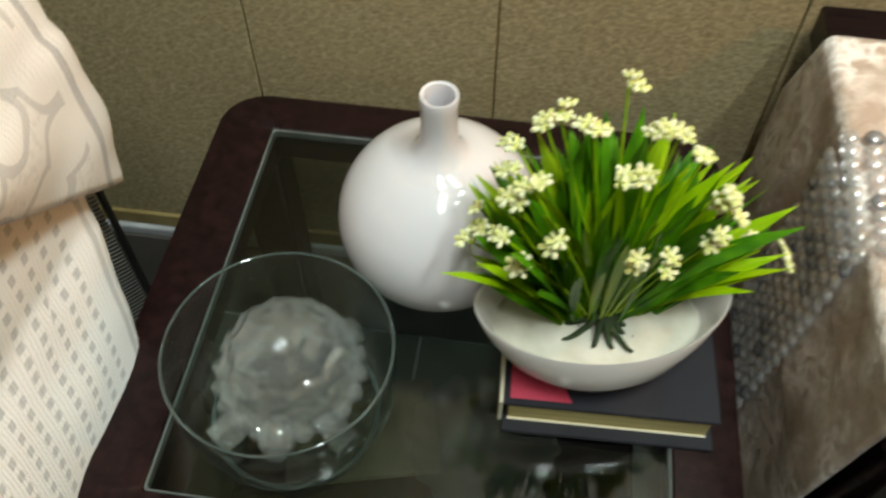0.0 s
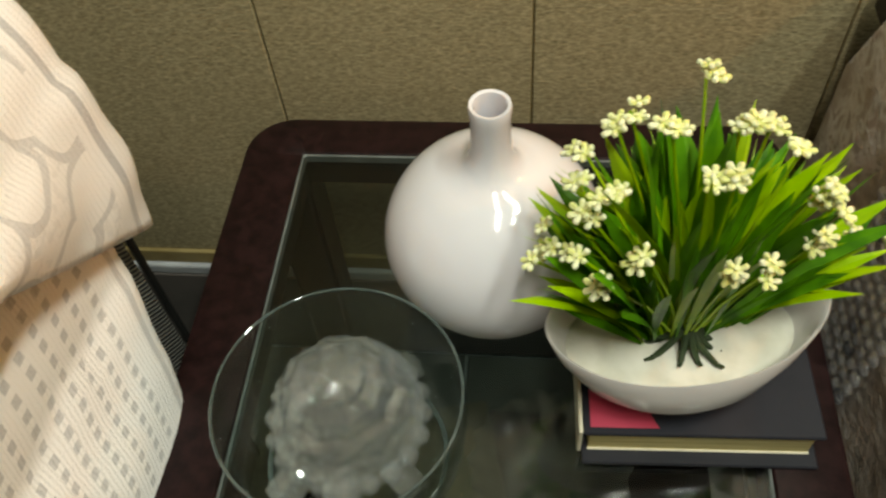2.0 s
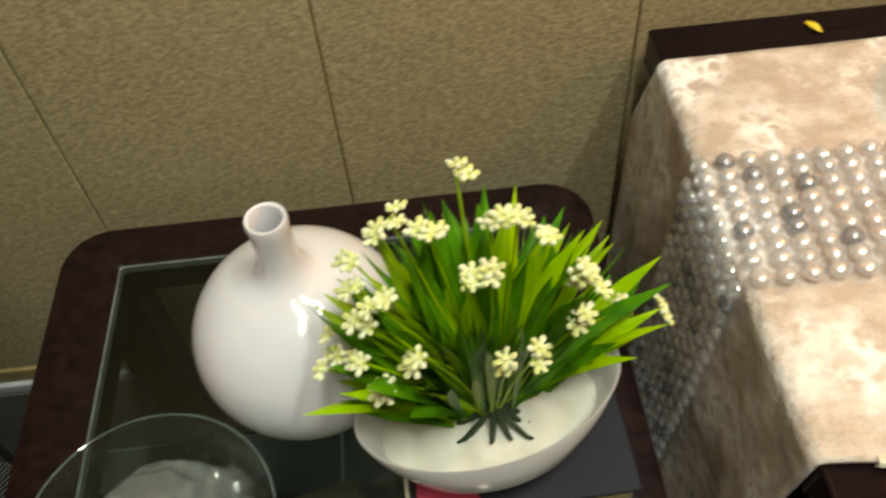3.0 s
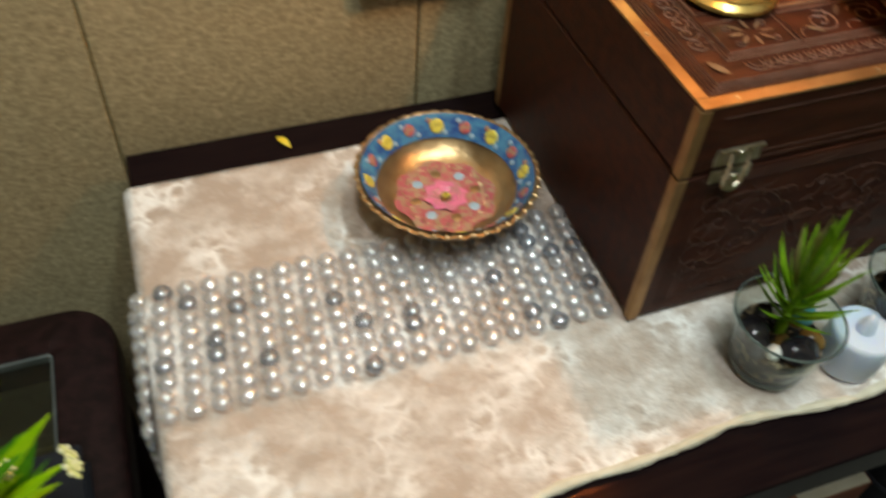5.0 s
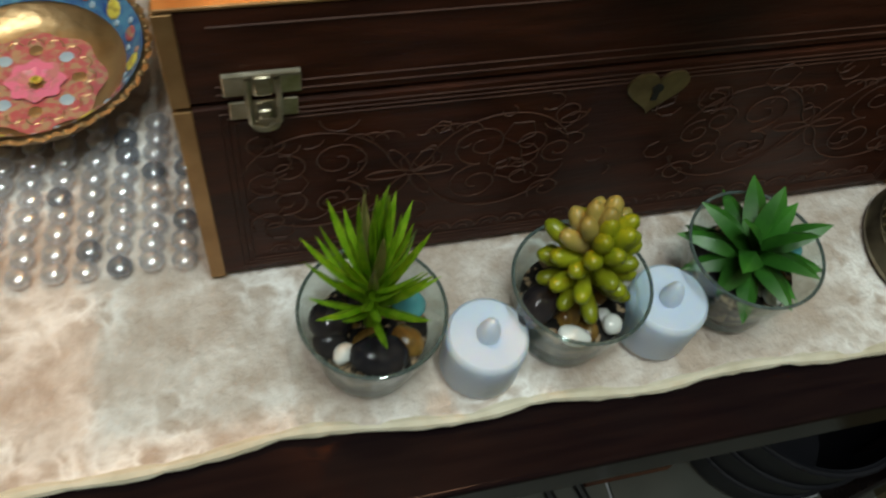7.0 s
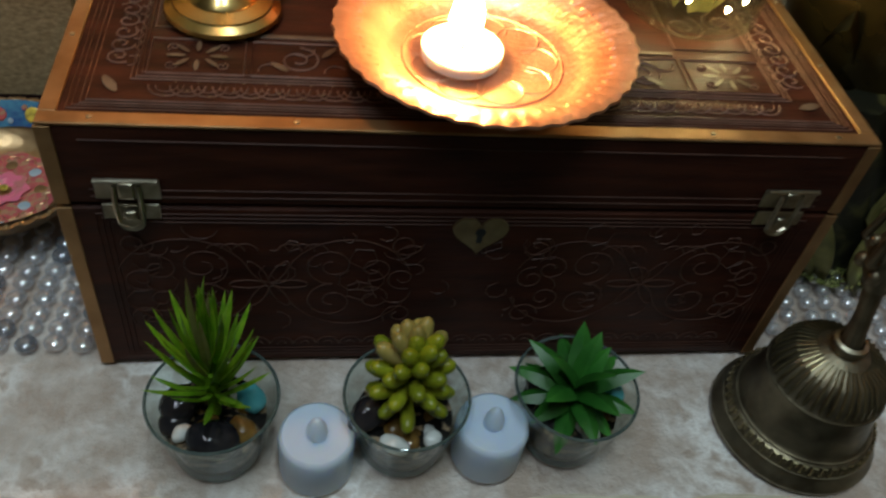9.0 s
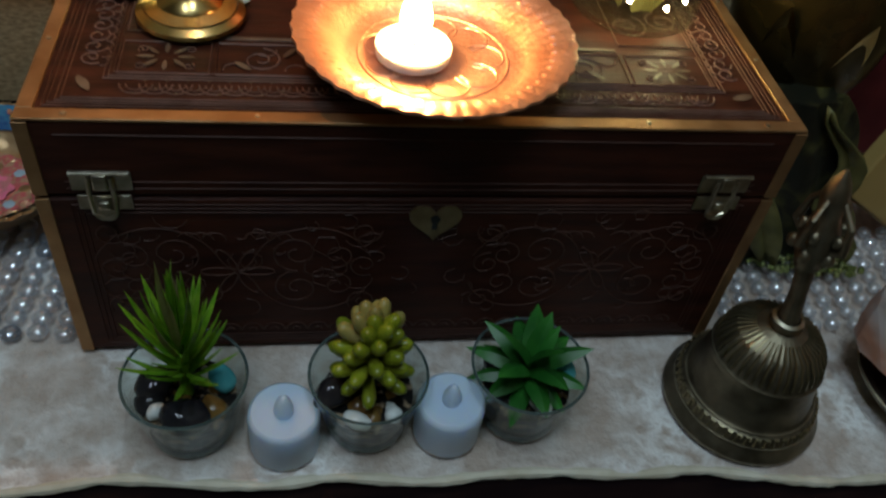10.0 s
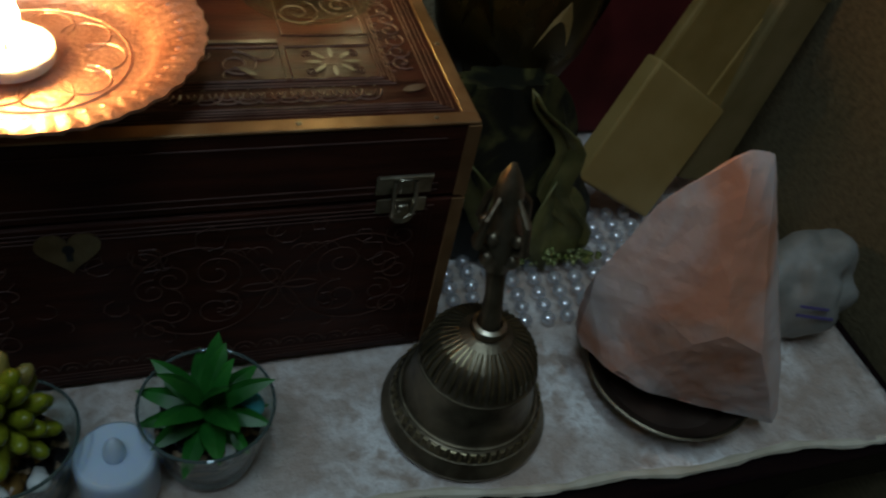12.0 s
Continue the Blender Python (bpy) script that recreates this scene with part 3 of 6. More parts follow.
tagged(part("trim_grout", box(LEFT_X, RIGHT_X, WALL_Y - 0.009, WALL_Y + 0.006, 0.146, 0.161, 0.003), GROUT), "rough white grout line on top of the skirting", "trim", kind="structure")
baseboard = tagged(part("baseboard", box(LEFT_X, RIGHT_X, WALL_Y - 0.010, WALL_Y + 0.006, 0.0, 0.146, 0.002), SKIRTING), "dark tiled skirting", "baseboard", kind="structure")

# ---- side table with a glass top ----
TOP = 0.410
X0, X1, Y0, Y1 = -0.716, -0.306, -0.170, 0.219


def rounded_rect(x0, x1, y0, y1, r, n=8):
    pts = []
    for cx, cy, a0 in ((x1 - r, y1 - r, 0), (x0 + r, y1 - r, 90), (x0 + r, y0 + r, 180), (x1 - r, y0 + r, 270)):
        for i in range(n + 1):
            a = radians(a0 + 90 * i / n)
            pts.append((cx + r * math.cos(a), cy + r * math.sin(a)))
    return pts


def ring_frame(outer, inner, z0, z1, soft):
    """A flat frame between two outlines with the same number of points, its outer edge rounded."""
    bm = bmesh.new()
    cx = sum(p[0] for p in outer) / len(outer)
    cy = sum(p[1] for p in outer) / len(outer)

    def ring(pts, z, inset=0.0):
        out = []
        for x, y in pts:
            d = math.hypot(x - cx, y - cy)
            out.append(bm.verts.new((x - (x - cx) / d * inset, y - (y - cy) / d * inset, z)))
        return out
    rings = [ring(inner, z0), ring(inner, z1 - 0.001), ring(inner, z1, -0.0015), ring(outer, z1, soft), ring(outer, z1 - soft * 0.3, soft * 0.3), ring(outer, z1 - soft), ring(outer, z0 + soft * 0.5), ring(outer, z0, soft * 0.5)]
    n = len(outer)
    for lo, hi in zip(rings, rings[1:] + rings[:1]):
        for i in range(n):
            bm.faces.new((lo[i], lo[(i + 1) % n], hi[(i + 1) % n], hi[i]))
    return bm


side_table = thing("side_table", pose(0, 0, 0), "dark mahogany side table with an inset glass top", "table")
GX0, GX1, GY0, GY1 = -0.669, -0.350, -0.128, 0.180
part("frame", ring_frame(rounded_rect(X0, X1, Y0, Y1, 0.036), rounded_rect(GX0, GX1, GY0, GY1, 0.004), TOP - 0.034, TOP, 0.006), TABLE_WOOD, side_table)
part("glass_edge", ring_frame(rounded_rect(GX0 + 0.0005, GX1 - 0.0005, GY0 + 0.0005, GY1 - 0.0005, 0.003), rounded_rect(GX0 + 0.0022, GX1 - 0.0022, GY0 + 0.0022, GY1 - 0.0022, 0.003), TOP - 0.0075, TOP - 0.0008, 0.0005), GLASS_EDGE, side_table, "ground edge of the pane")
part("glass_pane", box(GX0 + 0.001, GX1 - 0.001, GY0 + 0.001, GY1 - 0.001, TOP - 0.0075, TOP - 0.0015, 0.001), TABLE_GLASS, side_table, "inset tinted glass pane")
for x in (X0 + 0.028, X1 - 0.028):
    for y in (Y0 + 0.028, Y1 - 0.028):
        part("leg", box(x - 0.02, x + 0.02, y - 0.02, y + 0.02, 0, TOP - 0.034, 0.004), TABLE_WOOD, side_table)
part("lower_shelf", box(X0 + 0.02, X1 - 0.02, Y0 + 0.02, 0.10, 0.125, 0.145, 0.004), TABLE_WOOD, side_table)
part("stretcher", box(X0 + 0.02, X0 + 0.045, 0.10, Y1 - 0.02, 0.122, 0.147, 0.003), TABLE_WOOD, side_table)
part("stretcher", box(X1 - 0.045, X1 - 0.02, 0.10, Y1 - 0.02, 0.122, 0.147, 0.003), TABLE_WOOD, side_table)

newspaper = thing("newspaper", pose(-0.575, 0.045, 0.1452, 0, 0, 14), "folded yellowed newspaper on the lower table shelf", "newspaper")
for k in range(4):
    part("sheet", box(-0.085 + 0.004 * k, 0.06 - 0.003 * k, -0.05, 0.05 - 0.004 * k, 0.0021 * k, 0.0021 * k + 0.0018, 0.0006, 1), NEWSPRINT, newspaper)


def fluted(a, r, z):
    k = 1 + 0.05 * math.cos(18 * a) * min(1, z / 0.02)
    return (r * k * math.cos(a), r * k * math.sin(a), z)


tagged(part("crystal_dish", lathe([(0, 0.002), (0.03, 0), (0.042, 0.004), (0.066, 0.034), (0.069, 0.036), (0.064, 0.036), (0.040, 0.010), (0.022, 0.007), (0, 0.007)], 72, fluted), CRYSTAL, at=pose(-0.469, 0.034, 0.1455)), "cut crystal dish on the lower shelf of the side table", "dish")

# ---- console with the altar ----
CLOTH = 0.540
console = thing("console", pose(0, 0, 0), "low dark lacquered console against the wall", "console")
CX0, CX1, CY0, CY1 = -0.267, 0.644, -0.116, 0.2365
part("top", box(CX0, CX1, CY0, CY1, CLOTH - 0.036, CLOTH - 0.0065, 0.0025, 2), DARK_WOOD, console)
part("apron", box(CX0 + 0.02, CX1 - 0.02, CY0 + 0.045, CY0 + 0.065, CLOTH - 0.09, CLOTH - 0.036, 0.002), DARK_WOOD, console)
for x in (CX0 + 0.03, CX1 - 0.06):
    for y in (CY0 + 0.03, CY1 - 0.06):
        part("leg", box(x, x + 0.04, y, y + 0.04, 0, CLOTH - 0.036, 0.004), DARK_WOOD, console)
part("side_panel", box(CX0 + 0.006, CX0 + 0.02, CY0 + 0.02, CY1 - 0.01, 0.05, CLOTH - 0.037, 0.002), DARK_WOOD, console)


def cloth_front(x):
    return -0.083 - 0.026 * max(0, (x - 0.16) / 0.42) - 0.005 * min(1, max(0, (-0.08 - x) / 0.08)) + 0.0025 * math.sin(x * 23 + 1.0) + 0.0016 * math.sin(x * 61) - 0.006 * math.exp(-((x - 0.10) / 0.02) ** 2) * 0.4


def cloth_bm():
    """Runner of velvet over the top and down the open end."""
    bm = bmesh.new()
    xs, drop, rad, end = 150, 46, 0.008, -0.2715
    path = []
    for i in range(xs + 1):
        path.append((0.632 - (0.632 - end - rad) * i / xs, CLOTH - 0.002, 0.0))
    for i in range(1, 9):
        a = radians(90 * i / 8)
        path.append((end + rad - rad * math.sin(a), CLOTH - 0.002 - rad + rad * math.cos(a), 0.0))
    for i in range(1, drop + 1):
        path.append((end - 0.010 * (i / drop) ** 2, CLOTH - 0.002 - rad - 0.36 * i / drop, i / drop))
    ny = 70
    grid = []
    for x, z, d in path:
        row = []
        front = cloth_front(x) + 0.035 * d
        back = 0.196 + 0.034 * min(1.0, d * 5)
        for j in range(ny + 1):
            f = j / ny
            y = front + (back - front) * f
            w = noise.noise(Vector((x * 9, y * 9, z * 9))) * 0.0016 + noise.noise(Vector((x * 34, y * 34, z * 34 + 5))) * 0.0007
            wave = 0.006 * d * math.sin(y * 42 + 1.3) + 0.003 * d * math.sin(y * 90)
            edge = max(0.0, 1 - f * ny / 3.0)
            lift = w + 0.0013 * edge * (0.6 + 0.5 * math.sin(x * 140))
            flat = 1 - min(1, d * 8)
            row.append(bm.verts.new((x - (w + wave) * (1 - flat), y, z + max(lift, -0.0014) * flat)))
        grid.append(row)
    for a, b in zip(grid, grid[1:]):
        for j in range(ny):
            bm.faces.new((a[j], a[j + 1], b[j + 1], b[j]))
    return bm


runner_cloth = tagged(part("velvet_runner", cloth_bm(), VELVET), "beige crushed velvet runner draped over the console end", "table runner")
hem = runner_cloth.modifiers.new("thickness", "SOLIDIFY")
hem.thickness, hem.offset = 0.0030, -1
rolled = [(0.632 - 0.875 * i / 170, cloth_front(0.632 - 0.875 * i / 170) + 0.0002, CLOTH - 0.0022 + 0.0006 * math.sin(i * 0.55)) for i in range(171)]
part("hem", tube(rolled, [0.0027 + 0.0005 * math.sin(i * 0.83) + 0.0011 * noise.noise(Vector((i * 0.7, 0, 0))) for i in range(171)], 8), HEM, runner_cloth, "rolled front hem")

# ---- armchair with a printed throw ----
armchair = thing("armchair", pose(-0.765, 0.06, 0), "grey woven upholstered armchair beside the side table", "armchair")
part("arm", box(-0.26, 0, -0.85, 0.012, 0.06, 0.455, 0.010, 3), WEAVE, armchair)
part("seat", box(-0.95, -0.26, -0.85, 0.0, 0.06, 0.36, 0.03, 4), WEAVE, armchair)
part("backrest", box(-0.95, -0.30, 0.004, 0.135, 0.06, 0.80, 0.03, 4), WEAVE, armchair)
part("piping", tube([(0.0, 0.012, z) for z in (0.07, 0.25, 0.44)] + [(-0.018, 0.012, 0.460), (-0.034, 0.016, 0.62)], 0.0030, 8), BLACK, armchair, "black welt along the edge")
for x in (-0.9, -0.06):
    for y in (-0.8, 0.08):
        part("foot", box(x - 0.02, x + 0.02, y - 0.02, y + 0.02, 0, 0.06, 0.004), DARK_WOOD, armchair)


def throw_layer(rear, hem, bulge, top, seed, belly=0.0):
    """One fold of the throw: over the arm, then down. rear(d) and hem(y) shape its edges."""
    bm = bmesh.new()
    uv = bm.loops.layers.uv.new("UVMap")
    nu, nv = 60, 56
    grid = []
    for j in range(nv + 1):
        row = []
        for i in range(nu + 1):
            s = j / nv
            y0 = rear(max(0.0, (s - 0.45) / 0.55))
            y = y0 - 0.70 * (i / nu) ** 1.4
            h = hem(y)
            flat, r = 0.26, 0.05
            drop = max(0.02, top - r - h)
            total = flat + r * 1.57 + drop
            d = s * total
            if d < flat:
                x, z = -0.765 + bulge - r - (flat - d), top
            elif d < flat + r * 1.57:
                a = (d - flat) / r
                x, z = -0.765 + bulge - r + r * math.sin(a), top - r + r * math.cos(a)
            else:
                x, z = -0.765 + bulge + 0.004 * math.sin((d - flat) * 16) + belly * math.sin(math.pi * min(1.0, (d - flat - r * 1.57) / drop)), top - r - (d - flat - r * 1.57)
            q = Vector((x * 6 + seed, y * 6, z * 6))
            w = 0.016 * noise.noise(q) + 0.005 * noise.noise(q * 3.7)
            curl = 0.028 * math.exp(-(i / 3.0) ** 2)
            row.append((bm.verts.new((x + w - curl * 0.9, y + 0.3 * w, z + 0.5 * w - curl * 0.25)), y0 - y, d))
        grid.append(row)
    for a, b in zip(grid, grid[1:]):
        for i in range(nu):
            quad = (a[i], a[i + 1], b[i + 1], b[i])
            f = bm.faces.new([q[0] for q in quad])
            for loop, q in zip(f.loops, quad):
                loop[uv].uv = (q[1], q[2])
    return bm


throw = thing("throw_blanket", pose(0, 0, 0), "white throw with grey woven pattern folded over the chair arm", "blanket")
upper = part("upper_fold", throw_layer(lambda d: 0.087 - 0.028 * d, lambda y: 0.475 + 0.85 * max(0.0, 0.06 - y), 0.046, 0.66, 1.0, 0.006), LEAF_PRINT, throw, "fold with grey leaf outlines")
lower = part("lower_fold", throw_layer(lambda d: 0.082 - 0.17 * d, lambda y: 0.28 - 0.25 * max(0.0, 0.0 - y), 0.038, 0.535, 4.0, 0.018), DASH_PRINT, throw, "fold with rows of grey dashes")
for ob in (upper, lower):
    md = ob.modifiers.new("thickness", "SOLIDIFY")
    md.thickness, md.offset = 0.012, -1

# ---- on the side table ----
vase_outer = [(0, 0.001), (0.020, 0), (0.025, 0.0015)] + [(0.0655 * math.cos(radians(a)), 0.0620 + 0.0620 * math.sin(radians(a))) for a in range(-64, 66, 8)]
vase_neck = [(0.0200, 0.1205), (0.0145, 0.1265), (0.0116, 0.134), (0.0106, 0.146), (0.0108, 0.160), (0.0114, 0.1665), (0.0108, 0.1684), (0.0090, 0.1678), (0.0080, 0.164), (0.0078, 0.140), (0.012, 0.125), (0.03, 0.110), (0.055, 0.06), (0.03, 0.012), (0, 0.008)]
white_vase = part("white_vase", lathe(vase_outer + vase_neck, 64), CERAMIC, at=pose(-0.5135, 0.060, TOP + 0.0004) @ Matrix.Diagonal((1.02, 1.02, 1.0, 1)))
tagged(white_vase, "round white glazed ceramic bottle vase with a narrow neck", "vase")

glass_bowl = part("glass_bowl", lathe([(0, 0.001), (0.040, 0), (0.050, 0.002), (0.058, 0.010), (0.064, 0.030), (0.0665, 0.055), (0.0660, 0.078), (0.0652, 0.0795), (0.0642, 0.078), (0.0645, 0.055), (0.062, 0.030), (0.055, 0.012), (0.045, 0.006), (0, 0.0055)], 64), GLASS, at=pose(-0.5875, -0.064, TOP + 0.0004) @ Matrix.Diagonal((1, 1, 1.04, 1)))
part("rim", tube([(0.0652 * math.cos(TAU * i / 64), 0.0652 * math.sin(TAU * i / 64), 0.0790) for i in range(64)], 0.0008, 8, True), RIM_GLASS, glass_bowl, "polished green-tinged rim")
part("base_ring", tube([(0.0520 * math.cos(TAU * i / 64), 0.0520 * math.sin(TAU * i / 64), 0.0042) for i in range(64)], 0.0016, 8, True), RIM_GLASS, glass_bowl, "thick glass base")
tagged(glass_bowl, "clear round glass bowl holding a crystal figure", "bowl")


def turtle_bm():
    """A hollow moulded crystal tortoise: a plated dome with a beaded edge, head and four feet."""
    bm = bmesh.new()

    def plates(a, r, z):
        k = 1.0
        if 0.018 < z < 0.050:
            row = int((z - 0.018) / 0.0107)
            k += 0.10 * abs(math.cos(5 * a + 1.57 * (row % 2)))
        return (r * k * math.cos(a), r * 1.05 * k * math.sin(a), z)
    outer = [(0.030, 0.006), (0.040, 0.008), (0.0425, 0.013), (0.0415, 0.018), (0.0375, 0.0205), (0.0385, 0.025), (0.0368, 0.0300), (0.0335, 0.0318), (0.0340, 0.0360), (0.0315, 0.0405), (0.0265, 0.0420), (0.0262, 0.0455), (0.0225, 0.0495), (0.0155, 0.0512), (0.0140, 0.0540), (0.008, 0.0555), (0, 0.0560)]
    inner = [(0, 0.0500), (0.0120, 0.0480), (0.0200, 0.0430), (0.0265, 0.0340), (0.0305, 0.0240), (0.0325, 0.0140), (0.0300, 0.0062)]
    add_lathe(bm, outer + inner, 20, plates)
    for k in range(20):
        a = TAU * k / 20
        bmesh.ops.create_icosphere(bm, subdivisions=2, radius=0.0060, matrix=Matrix.Translation((0.0405 * math.cos(a), 0.0425 * math.sin(a), 0.0160)))
    for a, s in ((-50, 1.0), (-130, 1.0), (45, 0.8), (135, 0.8)):
        c, q = math.cos(radians(a)), math.sin(radians(a))
        add_tube(bm, [(0.036 * c, 0.038 * q, 0.012), (0.047 * c, 0.048 * q, 0.010), (0.058 * c * s, 0.057 * q * s, 0.0075)], [0.009, 0.0095, 0.0088], 5)
    add_tube(bm, [(0, -0.038, 0.018), (0, -0.045, 0.022), (0, -0.0525, 0.021), (0, -0.0575, 0.016)], [0.0085, 0.0105, 0.0100, 0.0045], 9)
    return bm


tagged(part("crystal_tortoise", turtle_bm(), CRYSTAL, smooth=False, at=pose(-0.592, -0.0500, TOP + 0.0068, 0, 0, 6) @ Matrix.Diagonal((1.06, 1.02, 1.24, 1))), "moulded clear crystal tortoise figure inside the bowl", "figurine")

book = thing("book", pose(-0.396, 0.012, TOP + 0.0004, 0, 0, 2), "thick black book with gilded page edges under the bowl", "book")
part("cover_bottom", box(-0.064, 0.068, -0.070, 0.066, 0, 0.003, 0.0008, 1), COVER, book)
part("cover_top", box(-0.064, 0.068, -0.0625, 0.066, 0.0225, 0.0255, 0.0008, 1), COVER, book)
part("page_block", box(-0.0605, 0.0635, -0.0610, 0.064, 0.003, 0.0225, 0.0006, 1), PAGES, book, "gilded page block")
part("spine", box(-0.0665, -0.0642, -0.062, 0.066, 0.0, 0.0255, 0.0006, 1), CREAM, book, "cream edge of the board")
part("lower_board_edge", box(-0.0610, 0.064, -0.0622, -0.0605, 0.0031, 0.0044, 0.0005, 1), CREAM, book, "cream inner edge of the lower board")
bm = bmesh.new()
bm.faces.new([bm.verts.new(p) for p in ((-0.060, -0.0585, 0.0258), (-0.022, -0.0585, 0.0258), (-0.050, 0.000, 0.0258), (-0.060, 0.005, 0.0258))])
part("cover_print", bm, RED_PRINT, book, "crimson printed corner", smooth=False)


def boat(a, r, z):
    tip = max(0.0, math.cos(a)) ** 3 * 0.016 + max(0.0, -math.cos(a)) ** 3 * 0.006
    wide = 0.78 - 0.26 * min(1.0, z / 0.05)
    return (r * math.cos(a), r * wide * math.sin(a), z * (1 + tip / 0.05))


planter = thing("flower_bowl", pose(-0.4085, -0.009, TOP + 0.0262, 0, 0, 10), "artificial flowering grass in a white oval ceramic bowl", "plant")
part("bowl", lathe([(0, 0.001), (0.026, 0), (0.032, 0.002), (0.048, 0.0105), (0.061, 0.024), (0.0700, 0.0390), (0.0742, 0.0510), (0.0736, 0.0522), (0.0720, 0.0510), (0.067, 0.038), (0.060, 0.027)], 64, boat), BOWL_GLAZE, planter)
part("filling", lathe([(0.0625, 0.0300), (0.050, 0.0325), (0.025, 0.0345), (0, 0.035)], 48, boat), SAND, planter, "pale set plaster filling")


def blade_bm(length, width, bend, curl, keel=0.25, base=0.12, skew=1.0):
    bm = bmesh.new()
    rows = []
    for i in range(7):
        s = i / 6
        w = width * max(0.0, math.sin(math.pi * (base + (1 - base) * s ** skew)) ** 0.8)
        x, z = bend * s * s * length, length * s * (1 - 0.22 * abs(bend) * s)
        y = curl * s * s * length
        if i == 6:
            rows.append([bm.verts.new((x, y, z))])
        else:
            rows.append([bm.verts.new((x, y - w / 2, z)), bm.verts.new((x - keel * w * 0.5, y, z)), bm.verts.new((x, y + w / 2, z))])
    for a, b in zip(rows, rows[1:]):
        if len(b) == 1:
            bm.faces.new((a[0], a[1], b[0]))
            bm.faces.new((a[1], a[2], b[0]))
        else:
            bm.faces.new((a[0], a[1], b[1], b[0]))
            bm.faces.new((a[1], a[2], b[2], b[1]))
    return bm


rng = random.Random(7)
ROOT = Vector((0.003, -0.001, 0.033))
blades = []
for k in range(8):
    mat_k = LEAF if k < 6 else LEAF_LIGHT
    blades.append(part("blade", blade_bm(0.100 + 0.012 * (k % 4), 0.0108 + 0.0022 * (k % 3), 0.04 + 0.09 * (k % 4), 0.22 * ((k % 3) - 1), 0.25, 0.05, 1.5), mat_k, planter, at=pose(ROOT.x, ROOT.y + 0.006, ROOT.z, 0, 6, 25 * k) @ Matrix.Scale(0.8, 4)))
for k in range(330):
    azim = rng.uniform(0, 360)
    tilt = 39 * rng.random() ** 0.60
    a = radians(azim)
    spread = 0.004 + 0.016 * rng.random()
    tilt *= 1.0 - 0.78 * max(0.0, -math.sin(a))
    lean = radians(tilt + 10)
    reach = 1 / math.hypot(math.sin(lean) / 0.088, math.cos(lean) / 0.168)
    pick = rng.randrange(6) if rng.random() < 0.64 else 6 + rng.randrange(2)
    if pick % 4 > 1:
        tilt *= 0.76
    scale = reach / (0.100 + 0.012 * (pick % 4)) * rng.uniform(0.68, 1.0)
    at = Matrix.Translation(ROOT + Vector((1.3 * spread * math.cos(a), 0.8 * spread * math.sin(a), 0))) @ pose(0, 0, 0, 0, tilt, azim) @ pose(0, 0, 0, 0, 0, rng.uniform(-70, 70) * (0.4 if math.sin(a) < 0 else 1)) @ Matrix.Diagonal((0.3 + 0.7 * scale, 0.3 + 0.7 * scale, scale, 1))
    src = blades[pick]
    if math.sin(a) < -0.1 and k % 3:
        continue
    if math.sin(a) < -0.1:
        at = Matrix.Translation((0, 0.010, 0.004)) @ at @ Matrix.Diagonal((0.40, 0.40, 1.0, 1))
    again("blade", src, planter, at)
hair = part("wisp", blade_bm(0.125, 0.0018, 0.28, 0.2), LEAF_LIGHT, planter, at=pose(ROOT.x, ROOT.y, ROOT.z, 0, 30, 20))
for k in range(40):
    at = Matrix.Translation(ROOT) @ pose(0, 0, 0, 0, 36 * rng.random() ** 0.6, rng.uniform(20, 160)) @ Matrix.Diagonal((1, 1, rng.uniform(0.75, 1.0), 1))
    again("wisp", hair, planter, at)
for k in range(16):
    a = TAU * k / 16 + rng.uniform(-0.2, 0.2)
    r = rng.uniform(0.016, 0.028)
    part("root_stem", tube([(ROOT.x + 0.004 * math.cos(a), ROOT.y + 0.003 * math.sin(a), 0.049), (ROOT.x + 0.010 * math.cos(a), ROOT.y + 0.008 * math.sin(a), 0.041), (ROOT.x + r * math.cos(a), ROOT.y + r * 0.75 * math.sin(a), 0.0355), (ROOT.x + (r + 0.005) * math.cos(a), ROOT.y + (r + 0.004) * 0.75 * math.sin(a), 0.0375)], [0.0022, 0.002, 0.0016, 0.001], 6), STEM, planter)


def floret_bm():
    """Six knobbed petals round a small heart."""
    bm = bmesh.new()
    for k in range(6):
        a = TAU * k / 6
        r = 0.0058 if k % 2 else 0.0050
        add_tube(bm, [(0, 0, 0), (0.5 * r * math.cos(a), 0.5 * r * math.sin(a), 0.0008), (r * math.cos(a), r * math.sin(a), 0.0016)], [0.0009, 0.0015, 0.0019], 5)
        bmesh.ops.create_icosphere(bm, subdivisions=1, radius=0.0020, matrix=Matrix.Translation((r * math.cos(a), r * math.sin(a), 0.0018)))
    add_tube(bm, [(0, 0, 0), (0, 0, 0.0035)], [0.0013, 0.0016], 5)
    return bm


